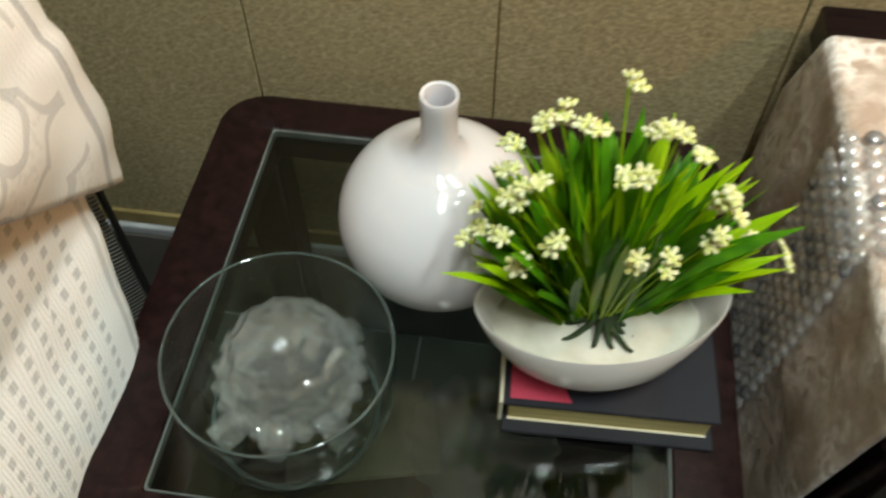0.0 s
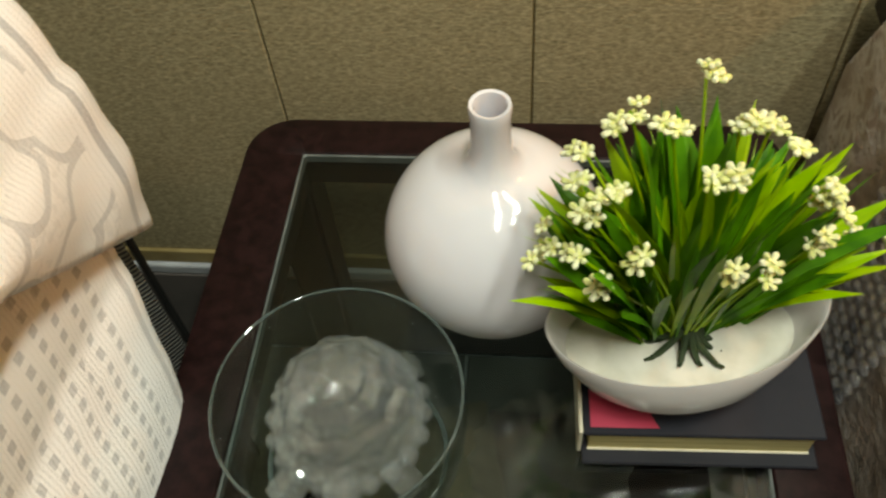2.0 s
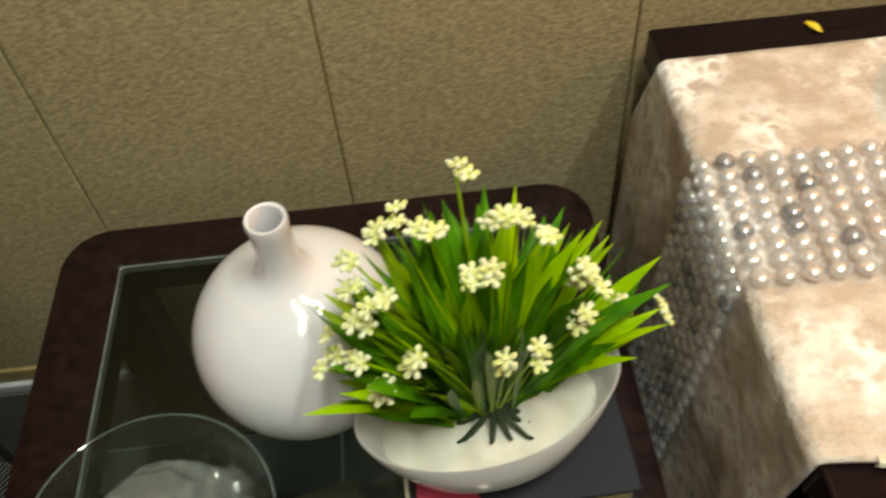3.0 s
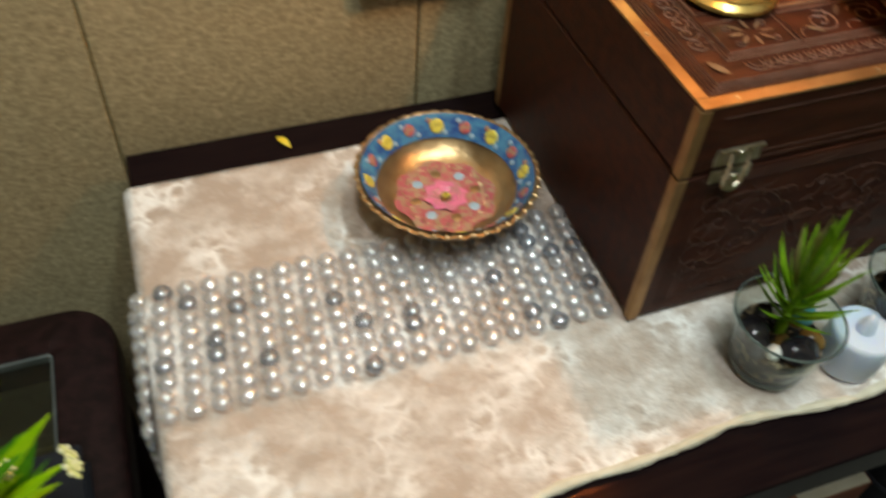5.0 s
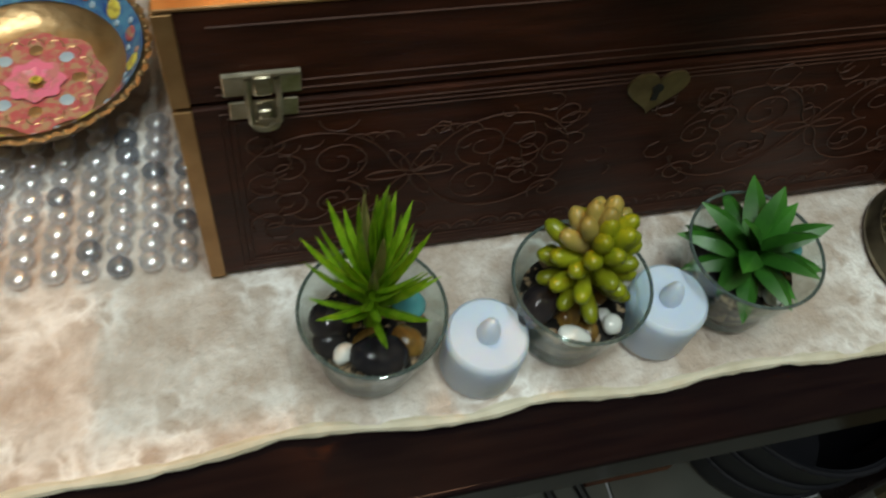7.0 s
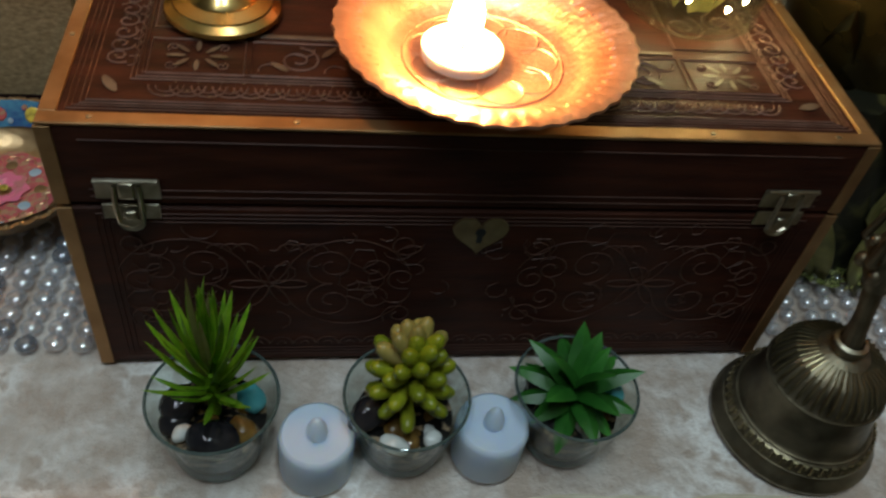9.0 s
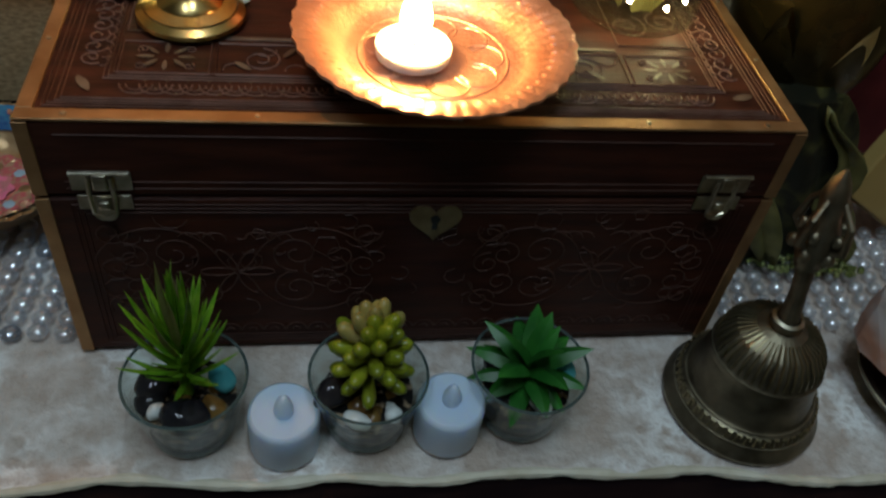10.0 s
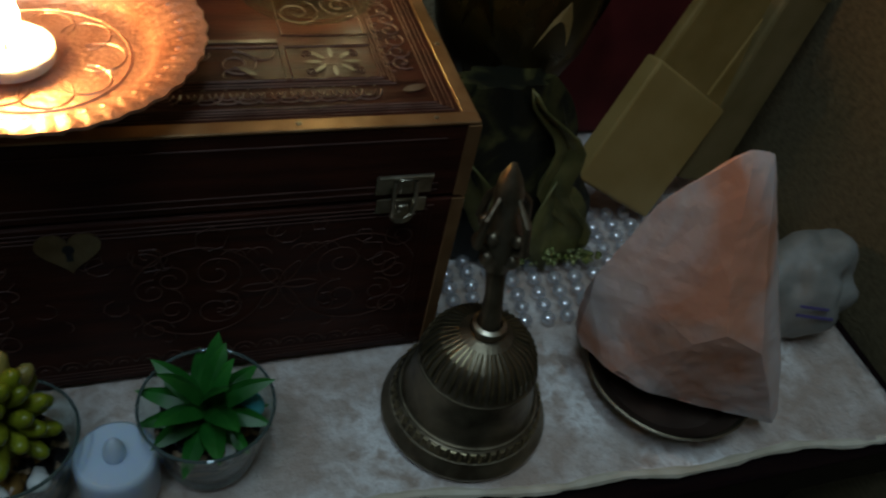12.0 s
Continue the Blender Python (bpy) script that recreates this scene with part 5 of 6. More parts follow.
def pot(at, s, label):
    t = thing("succulent_in_glass", at, label, "plant", "succulents in glass pots")
    part("glass_pot", lathe([(0, 0.001), (0.0200 * s, 0), (0.0215 * s, 0.002), (0.0219 * s, 0.0038), (0.0255 * s, 0.0200), (0.0296 * s, 0.0385), (0.0300 * s, 0.0405), (0.0304 * s, 0.0420), (0.0298 * s, 0.0430), (0.0286 * s, 0.0422), (0.0280 * s, 0.040), (0.0276 * s, 0.0382), (0.0235 * s, 0.0200), (0.0206 * s, 0.0082), (0.0202 * s, 0.0062), (0.018 * s, 0.005), (0, 0.005)], 48), GLASS, t)
    part("rim", tube([(0.0296 * s * math.cos(TAU * i / 48), 0.0296 * s * math.sin(TAU * i / 48), 0.0424) for i in range(48)], 0.0008, 8, True), RIM_GLASS, t, "polished glass rim")
    part("base_ring", tube([(0.0198 * s * math.cos(TAU * i / 40), 0.0198 * s * math.sin(TAU * i / 40), 0.0022) for i in range(40)], 0.0016, 8, True), RIM_GLASS, t, "thick glass base")
    part("gravel", lathe([(0.0, 0.0056), (0.0190 * s, 0.0058), (0.0205 * s, 0.0090), (0.0224 * s, 0.0190), (0.0236 * s, 0.0250), (0.0150 * s, 0.0262), (0, 0.0265)], 32), GRAVEL, t, "brown gravel bed")
    for k in range(16):
        a, r = rng.uniform(0, TAU), 0.0165 * math.sqrt(rng.random())
        m = (BROWN_STONE, BLACK_STONE, WHITE_STONE if k < 4 else BROWN_STONE, BLACK_STONE)[k % 4]
        part("pebble", lump(rng.uniform(0.0042, 0.0062), (1.25, 0.95, 0.7), 0.25, 1.8, k, 2), m, t, at=pose(r * math.cos(a), r * math.sin(a), 0.0235 + 0.0025 * (k // 8), rng.uniform(0, 40), 0, rng.uniform(0, 360)))
    return t


p1 = pot(pose(0.0620, -0.0500, GZ), 1.0, "spiky green artificial succulent in a clear glass pot")
for m, r, sc, x, y, z in ((BLACK_STONE, 0.0105, (1.25, 0.9, 0.75), 0.001, -0.0145, 0.0290), (BLACK_STONE, 0.0090, (1, 1.1, 0.8), -0.016, 0.004, 0.0300), (WHITE_STONE, 0.0050, (0.8, 1, 0.9), -0.0135, -0.0115, 0.0300), (BROWN_STONE, 0.0065, (0.9, 1.2, 0.7), 0.0135, -0.0095, 0.0290), (TEAL_STONE, 0.0075, (0.7, 1.1, 1.0), 0.0165, 0.006, 0.0310), (BLACK_STONE, 0.0075, (1, 1, 0.8), -0.0175, -0.004, 0.0270)):
    part("top_pebble", lump(r, sc, 0.12, 1.5, x * 900, 3), m, p1, at=pose(x, y, z, 10, 15, x * 3000))
spike = part("leaf", blade_bm(0.074, 0.0068, -0.14, 0.0, 0.5), SPIKY, p1, at=pose(0, 0.002, 0.050, 0, 10, 0) @ Matrix.Scale(0.75, 4))
spike_tip = part("leaf", blade_bm(0.074, 0.0060, -0.14, 0.0, 0.5), SPIKY_TIP, p1, at=pose(0, 0.002, 0.048, 0, 18, 80) @ Matrix.Scale(0.75, 4))
part("stem", tube([(0, 0.002, 0.022), (0, 0.002, 0.058)], 0.0030, 8), SPIKY, p1)
for ring, (n, tilt, s, z) in enumerate(((8, 58, 0.50, 0.034), (9, 50, 0.56, 0.039), (9, 41, 0.62, 0.044), (9, 31, 0.68, 0.049), (8, 21, 0.74, 0.054), (6, 11, 0.78, 0.058))):
    for k in range(n):
        az = 360 * (k + 0.5 * (ring % 2)) / n + rng.uniform(-9, 9)
        src = spike_tip if (ring >= 3 and k % 4 == 2) else spike
        again("leaf", src, p1, pose(0, 0.002, z + 0.004, 0, tilt + rng.uniform(-7, 7), az) @ Matrix.Diagonal((s, s, s * rng.uniform(0.85, 1.08), 1)))

p2 = pot(pose(0.1510, -0.0515, GZ), 1.0, "lime jellybean-leaved artificial succulent in a clear glass pot")
for m, r, sc, x, y, z in ((BLACK_STONE, 0.0105, (0.8, 1.2, 0.9), -0.0165, -0.002, 0.0300), (WHITE_STONE, 0.0058, (1.3, 0.8, 0.6), -0.006, -0.0185, 0.0285), (WHITE_STONE, 0.0050, (1, 0.9, 0.8), 0.012, -0.016, 0.0285), (BLACK_STONE, 0.0085, (1, 1.2, 0.6), 0.005, 0.014, 0.028)):
    part("top_pebble", lump(r, sc, 0.15, 1.5, x * 900, 3), m, p2, at=pose(x, y, z, 10, 15, x * 3000))
bm_profile = [(0, 0), (0.0017, 0.001), (0.0026, 0.006), (0.0036, 0.012), (0.0039, 0.0165), (0.0030, 0.0205), (0.0012, 0.0222), (0, 0.0225)]
bean = part("leaf", lathe(bm_profile, 12), JELLY, p2, at=pose(0.001, 0, 0.058, 0, 5, 0))
bean_tip = part("leaf", lathe(bm_profile, 12), JELLY_TIP, p2, at=pose(0.001, 0.001, 0.057, 0, 14, 120))
for ring, (n, tilt, s, z) in enumerate(((8, 90, 0.95, 0.034), (8, 76, 1.0, 0.040), (8, 60, 1.04, 0.046), (7, 42, 1.06, 0.052), (6, 24, 1.06, 0.056), (2, 8, 1.0, 0.058))):
    for k in range(n):
        az = 360 * (k + 0.5 * (ring % 2)) / n + rng.uniform(-8, 8)
        src = bean_tip if (ring >= 3 and 20 < az % 360 < 200) else bean
        again("leaf", src, p2, pose(0.001, 0.003, z + 0.007, 0, tilt + rng.uniform(-6, 6), az) @ Matrix.Diagonal((s, s, s * rng.uniform(0.9, 1.08), 1)))
part("stem", tube([(0, 0, 0.022), (0.001, 0, 0.060)], 0.0030, 8), JELLY, p2)

p3 = pot(pose(0.2345, -0.0490, GZ), 1.02, "deep green pointed artificial succulent in a clear glass pot")
for m, r, sc, x, y, z in ((TEAL_STONE, 0.0070, (0.8, 1.1, 1.1), 0.019, 0.002, 0.0330), (BLACK_STONE, 0.0095, (1, 1, 0.8), -0.012, 0.010, 0.028), (WHITE_STONE, 0.0048, (1, 1, 0.8), 0.006, -0.018, 0.0285)):
    part("top_pebble", lump(r, sc, 0.12, 1.5, x * 900, 3), m, p3, at=pose(x, y, z, 10, 15, x * 3000))
point = part("leaf", blade_bm(0.036, 0.0120, 0.30, 0.0, 0.5), DEEP_GREEN, p3, at=pose(0, 0, 0.032, 0, 8, 30))
for ring, (n, tilt, s, z) in enumerate(((6, 80, 0.85, 0.032), (6, 62, 0.95, 0.034), (5, 42, 1.0, 0.036), (3, 16, 1.0, 0.038))):
    for k in range(n):
        az = 360 * (k + 0.5 * (ring % 2)) / n + rng.uniform(-8, 8)
        again("leaf", point, p3, pose(0, 0, z, 0, tilt + rng.uniform(-6, 6), az) @ Matrix.Diagonal((s, s, s * rng.uniform(0.9, 1.1), 1)))

tea = thing("electric_tea_light", pose(0.1090, -0.0625, GZ), "white plastic electric tea light, switched off", "candle", "electric tea lights")
part("case", lathe([(0, 0.0), (0.0172, 0), (0.0178, 0.001), (0.0180, 0.0250), (0.0173, 0.0276), (0.0160, 0.0286), (0.0140, 0.0284), (0.0080, 0.0276), (0, 0.0274)], 48), WAX, tea)
part("flame_bulb", lathe([(0.0046, 0.0272), (0.0050, 0.0295), (0.0046, 0.0330), (0.0032, 0.0372), (0.0014, 0.0400), (0, 0.0408)], 20), WAX, tea, "flame-shaped bulb")
copy_thing(tea, pose(0.1935, -0.0595, GZ, 0, 0, 40))

# ---- hand bell ----
BELL_RELIEF = material("rubbed_brass_relief", (0.16, 0.13, 0.07), (0.28, 0.23, 0.13), scale=90, rough=0.32, metal=0.85)
bell = thing("hand_bell", pose(0.3665, -0.0470, GZ), "tarnished brass ritual hand bell with an ornate handle", "bell")


def ribbed(a, r, z):
    k = 1 + (0.022 * math.cos(30 * a) if 0.046 < z < 0.064 and 0.010 < r < 0.030 else 0) + (0.010 * (1 if math.sin(40 * a) > 0 else -1) if 0.0115 < z < 0.0175 else 0)
    return (r * k * math.cos(a), r * k * math.sin(a), z)


part("body", lathe([(0.0425, 0.001), (0.0440, 0.0), (0.0445, 0.003), (0.0425, 0.0065), (0.0395, 0.0100), (0.0388, 0.0120), (0.0378, 0.0170), (0.0352, 0.0185), (0.0342, 0.0205), (0.0322, 0.030), (0.0306, 0.040), (0.0298, 0.0440), (0.0302, 0.0455), (0.0285, 0.0475), (0.0270, 0.0540), (0.0215, 0.0615), (0.0120, 0.0660), (0.0075, 0.0675), (0.0072, 0.0700), (0, 0.0700)], 120, ribbed), DULL_BRASS, bell)
for k in range(3):
    part("band", tube([(r * math.cos(TAU * i / 60), r * math.sin(TAU * i / 60), z) for i in range(60) for r, z in [((0.0400, 0.0098), (0.0362, 0.0180), (0.0300, 0.0448))[k]]], 0.0009, 6, True), DULL_BRASS, bell)
rib, key = None, None
for k in range(44):
    if rib is None:
        rib = part("fluting_rib", tube([(0.0289, 0, 0.0478), (0.0276, 0, 0.0540), (0.0222, 0, 0.0616), (0.0135, 0, 0.0658)], [0.0009, 0.0009, 0.0007, 0.0004], 5), BELL_RELIEF, bell, "raised petal on the shoulder")
    else:
        again("fluting_rib", rib, bell, pose(0, 0, 0, 0, 0, 360 * k / 44))
for k in range(48):
    if key is None:
        relief = bmesh.new()
        add_tube(relief, [(0.0396, -0.001, 0.0118), (0.0396, 0, 0.0120), (0.0386, 0, 0.0172), (0.0386, 0.0022, 0.0172), (0.0390, 0.0022, 0.0146)], 0.0007, 5)
        key = part("key_relief", relief, BELL_RELIEF, bell, "raised key pattern on the flare")
    else:
        again("key_relief", key, bell, pose(0, 0, 0, 0, 0, 360 * k / 48))
part("collar", lathe([(0.0085, 0.0690), (0.0092, 0.0710), (0.0085, 0.0732), (0.0065, 0.0740)], 28), NICKEL, bell, "bright worn collar")
part("handle", tube([(0, 0, 0.072), (0, 0.004, 0.090), (-0.001, 0.008, 0.106)], [0.0056, 0.0044, 0.0050], 14), DULL_BRASS, bell)
crown = part("finial", tube([(-0.001, 0.008, 0.105), (-0.001, 0.0085, 0.110), (-0.0015, 0.0095, 0.118), (-0.002, 0.0105, 0.128), (-0.002, 0.0115, 0.136), (-0.0025, 0.013, 0.146), (-0.003, 0.014, 0.154), (-0.003, 0.0148, 0.161)], [0.0065, 0.0075, 0.0100, 0.0092, 0.0060, 0.0068, 0.0050, 0.0012], 16), DULL_BRASS, bell, "ornate finial")
for k in range(10):
    a = TAU * k / 5
    z = 0.116 if k < 5 else 0.128
    part("boss", lump(0.0036 if k < 5 else 0.0030, (1, 1, 1.2), 0.1, 2, k, 2), DULL_BRASS, crown, at=pose(-0.0015 + 0.0098 * math.cos(a), 0.0095 + 0.0098 * math.sin(a), z))
for k in range(4):
    a = TAU * k / 4 + 0.4
    c = Vector((-0.002, 0.010, 0.118))
    d = Vector((math.cos(a), math.sin(a), 0))
    part("prong", tube([c + d * 0.006, c + d * 0.0145 + Vector((0, 0, 0.006)), c + d * 0.0125 + Vector((0, 0, 0.020)), c + d * 0.004 + Vector((0, 0.003, 0.030))], [0.0022, 0.0024, 0.0018, 0.0012], 8), DULL_BRASS, crown)

# ---- rock salt lamp, quartz, planks ----
salt = thing("salt_rock_on_dish", pose(0.488, -0.0500, GZ), "pyramid of pink rock salt standing in a shallow dish", "salt rock")
part("dish", lathe([(0, 0.001), (0.034, 0), (0.038, 0.002), (0.048, 0.0135), (0.0495, 0.0165), (0.0485, 0.0170), (0.0465, 0.0145), (0.036, 0.005), (0, 0.0045)], 56), (DULL_BRASS), salt)
part("dish_lining", lathe([(0.0462, 0.0152), (0.0355, 0.0060), (0, 0.0055)], 56), DARK_BOWL, salt, "dark inside of the dish")


def hull_of(bm):
    """A fresh convex hull round the corners of a mesh."""
    places = [v.co.copy() for v in bm.verts]
    bm.free()
    new_bm = bmesh.new()
    for p in places:
        new_bm.verts.new(p)
    bmesh.ops.remove_doubles(new_bm, verts=new_bm.verts, dist=0.0006)
    hull = bmesh.ops.convex_hull(new_bm, input=new_bm.verts)
    spare = set(g for g in hull["geom_unused"] + hull["geom_interior"] if isinstance(g, bmesh.types.BMVert))
    bmesh.ops.delete(new_bm, geom=list(spare), context="VERTS")
    return new_bm


def pyramid_bm():
    """Hull of a few broken corners, roughened."""
    bm = bmesh.new()
    for p in ((-0.007, 0.015, 0.163), (0.001, 0.011, 0.162), (0.006, 0.016, 0.156), (-0.018, 0.018, 0.152), (-0.034, 0.020, 0.134), (-0.041, 0.020, 0.129), (-0.0475, 0.020, 0.097), (-0.061, 0.020, 0.072), (-0.060, 0.018, 0.034),
              (-0.046, -0.004, 0.024), (-0.004, -0.034, 0.020), (0.036, -0.048, 0.019), (0.045, -0.043, 0.020), (0.050, 0.020, 0.020), (0.016, 0.046, 0.018), (-0.034, 0.044, 0.024), (-0.012, -0.026, 0.078), (0.013, 0.000, 0.127), (0.036, -0.016, 0.070), (0.014, -0.042, 0.058)):
        bm.verts.new(p)
    bm = hull_of(bm)
    cuts = random.Random(4)
    for k in range(16):
        bm.normal_update()
        e = list(bm.edges)[cuts.randrange(len(bm.edges))]
        mid = (e.verts[0].co + e.verts[1].co) / 2
        if mid.z > 0.120 or mid.x > 0.02 or len(e.link_faces) < 2:
            continue
        n = e.link_faces[0].normal * cuts.uniform(0.6, 1.4) + e.link_faces[1].normal
        n.normalize()
        bmesh.ops.bisect_plane(bm, geom=bm.verts[:] + bm.edges[:] + bm.faces[:], plane_co=mid - n * cuts.uniform(0.001, 0.003), plane_no=n, clear_outer=True)
        bm = hull_of(bm)
    bmesh.ops.triangulate(bm, faces=bm.faces)
    for k in range(5):
        bmesh.ops.subdivide_edges(bm, edges=[e for e in bm.edges if e.calc_length() > 0.0055], cuts=1)
        bmesh.ops.triangulate(bm, faces=bm.faces)
    bm.normal_update()
    for v in bm.verts:
        n = 0.0012 * noise.noise(v.co * 30) + 0.0016 * (noise.voronoi(v.co * 40)[0][0] - 0.35) + 0.0004 * noise.noise(v.co * 180)
        v.co += v.normal * n
    return bm


part("rock", pyramid_bm(), SALT, salt, "rough pink salt crystal", smooth=False)
quartz = thing("wrapped_quartz", pose(0.598, -0.0120, GZ), "cloudy white stone with a paper label behind the salt rock", "stone")
part("stone", lump(0.034, (0.95, 0.85, 0.95), 0.38, 1.6, 5, 4), QUARTZ, quartz, at=pose(0, 0, 0.027))
bm = bmesh.new()
for k in range(2):
    add_box(bm, -0.014, 0.012 - 0.006 * k, -0.0005, 0.0005, 0.006 * k, 0.006 * k + 0.0016)
part("label_print", bm, INK, quartz, "illegible violet print", at=pose(-0.012, -0.031, 0.031, -20, 8, -10), smooth=False)


def leaning(foot, along, across):
    """A frame of axes for a packet: x across its face, z along it, at its lower corner."""
    z = Vector(along).normalized()
    x = Vector(across)
    x = (x - z * x.dot(z)).normalized()
    y = z.cross(x)
    return Matrix(((x.x, y.x, z.x, foot[0]), (x.y, y.y, z.y, foot[1]), (x.z, y.z, z.z, foot[2]), (0, 0, 0, 1)))


def packet(name, at, length, width, thick, m, label):
    t = thing(name, at, label, "packet")
    part("sleeve", box(0, width, 0, thick, 0, length, 0.003), m, t)
    part("end_flap", box(-0.0005, width + 0.0005, -0.0005, thick + 0.0005, length - 0.010, length + 0.0005, 0.002), m, t)
    return t


ochre = packet("ochre_packet", leaning((0.476, 0.080, 0.5835), (0.0465, 0.025, 0.0715), (0.0675, 0.0, -0.0375)), 0.190, 0.072, 0.010, YELLOW_PAPER, "ochre paper incense packet leaning against the wall corner")
part("wrapper", box(-0.0020, 0.0745, -0.0025, 0.0120, 0.0008, 0.089, 0.002), PALE_PAPER, ochre, "paler straw wrapper round the lower end")
part("seam", box(0.052, 0.054, -0.0008, 0.0002, 0.090, 0.186), PALE_PAPER, ochre, "glued paper seam")
packet("brown_packet", leaning((0.566, 0.094, 0.5630), (0.030, 0.017, 0.107), (0.034, 0.0, -0.019)), 0.150, 0.038, 0.012, material("brown_card", (0.17, 0.12, 0.04), (0.24, 0.17, 0.07), scale=26, rough=0.6), "brown card incense packet leaning beside another packet")
red_box = thing("red_box", pose(0.563, 0.2, CLOTH), "dark red cloth-covered box standing against the wall", "box")
part("case", box(-0.080, 0.080, -0.025, 0.034, 0, 0.24, 0.006), MAROON, red_box)
part("lid", box(-0.082, 0.082, -0.027, 0.035, 0.242, 0.30, 0.006), MAROON, red_box)


def ogee(points, width):
    """A folded leaf along a curve."""
    bm = bmesh.new()
    rows = []
    n = len(points)
    for i, p in enumerate(points):
        w = width * math.sin(math.pi * min(0.98, 0.08 + 0.92 * i / (n - 1))) ** 0.7 / 2
        p = Vector(p)
        rows.append([bm.verts.new(p + Vector((-w, 0, 0))), bm.verts.new(p + Vector((0, 0.004, 0))), bm.verts.new(p + Vector((w, -0.003, 0)))])
    for a, b in zip(rows, rows[1:]):
        bm.faces.new((a[0], a[1], b[1], b[0]))
        bm.faces.new((a[1], a[2], b[2], b[1]))
    return bm


def sack_bm():
    """A slumped cloth pouch: flat at the foot, gathered towards its neck, with soft folds."""
    bm = bmesh.new()
    n, m = 64, 22
    rows = []
    for j in range(m + 1):
        s = j / m
        z = 0.122 * s
        wide = 0.058 * (1 - 0.55 * s ** 2.2) + 0.004 * math.sin(s * 9)
        deep = 0.020 * (1 - 0.45 * s ** 1.6)
        row = []
        for i in range(n):
            a = TAU * i / n
            fold = 1 + (0.04 + 0.10 * s) * math.sin(9 * a + 2.0 * s) + 0.05 * noise.noise(Vector((math.cos(a) * 2, math.sin(a) * 2, s * 4)))
            row.append(bm.verts.new((wide * fold * math.cos(a) - 0.022 * s, deep * fold * math.sin(a) + 0.006 * s, z)))
        rows.append(row)
    for lo, hi in zip(rows, rows[1:]):
        for i in range(n):
            bm.faces.new((lo[i], lo[(i + 1) % n], hi[(i + 1) % n], hi[i]))
    bm.faces.new(rows[0])
    bm.faces.new(rows[-1])
    return bm


pouch = thing("brocade_pouch", pose(0.4300, 0.0760, GZ), "dark brocade pouch with gilded leaves and a sequin hem", "pouch")
part("bag", sack_bm(), material("dark_green_brocade", (0.010, 0.010, 0.005), (0.075, 0.068, 0.020), scale=34, rough=0.45, low=0.50, high=0.66, distort=1.2, bump=0.4, bump_scale=140), pouch)
leaves = (([(-0.042 * (i / 12) ** 1.2 + 0.008 * math.sin(i * 0.95), 0.0012 * i, 0.0100 * i) for i in range(13)], 0.022, pose(0.040, -0.023, 0.002)),
          ([(0.0008 * i, 0.0020 * i, 0.0074 * i) for i in range(9)], 0.046, pose(0.026, -0.030, 0.001, 0, -6, 20)),
          ([(-0.0040 * i, 0.0010 * i, 0.0085 * i) for i in range(9)], 0.026, pose(-0.010, -0.026, 0.010, 0, 0, -10)))
for curve, width, at in leaves:
    leaf = part("gilded_leaf", ogee(curve, width), OLIVE, pouch, "olive-gold folded leaf", at=at)
    leaf.modifiers.new("thickness", "SOLIDIFY").thickness = 0.0016
bm = bmesh.new()
for k in range(110):
    a, r = rng.uniform(0, TAU), math.sqrt(rng.random())
    bmesh.ops.create_icosphere(bm, subdivisions=1, radius=rng.uniform(0.0013, 0.0025), matrix=Matrix.Translation((0.040 * r * math.cos(a), 0.008 * r * math.sin(a), 0.0090 + 0.007 * rng.random() * (1 - r))))
tagged(part("sequin_trim", bm, material("green_gold_sequins", (0.20, 0.26, 0.06), (0.50, 0.52, 0.25), scale=200, rough=0.15, metal=0.8), pouch, "glittering green-gold sequin hem", at=pose(0.018, -0.028, 0.0, 0, 0, -8)), kind="stuff")

goblet = thing("brass_goblet", pose(0.4300, 0.1350, GZ), "large dark bronze goblet with a gilded bowl beside the chest", "goblet")
part("foot", lathe([(0, 0.001), (0.034, 0), (0.036, 0.003), (0.030, 0.008), (0.014, 0.014), (0.009, 0.024)], 48), SMOKE, goblet)
part("stem", lathe([(0.009, 0.024), (0.0075, 0.040), (0.0120, 0.050), (0.0075, 0.060), (0.0085, 0.074)], 32), SMOKE, goblet)
part("bowl", lathe([(0, 0.072), (0.0085, 0.074), (0.022, 0.082), (0.036, 0.098), (0.046, 0.122), (0.0505, 0.152), (0.0510, 0.190), (0.0500, 0.192), (0.0490, 0.190), (0.0485, 0.152), (0.044, 0.124), (0.033, 0.101), (0, 0.082)], 56), SMOKE, goblet, "dark glossy bowl")
for k in range(7):
    a = TAU * k / 7 + 0.3
    part("gilt_leaf", blade_bm(0.085, 0.024, -0.02, 0.0, 0.2), BRASS, goblet, "gilded pointed leaf", at=pose(0.0360 * math.cos(a), 0.0360 * math.sin(a), 0.0960, 0, 16, math.degrees(a)) @ Matrix.Scale(0.9, 4))

# ---- painted brass bowl ----
enamel_bowl = thing("enamelled_bowl", pose(-0.0735, 0.1190, CLOTH + 0.0074) @ Matrix.Diagonal((1, 1, 0.76, 1)), "brass bowl with blue enamelled rim and pink medallion", "bowl")


def scallop(a, r, z):
    k = 1 + (0.032 * abs(math.cos(18 * a)) if r > 0.0545 else 0)
    return (r * k * math.cos(a), r * k * math.sin(a), z)


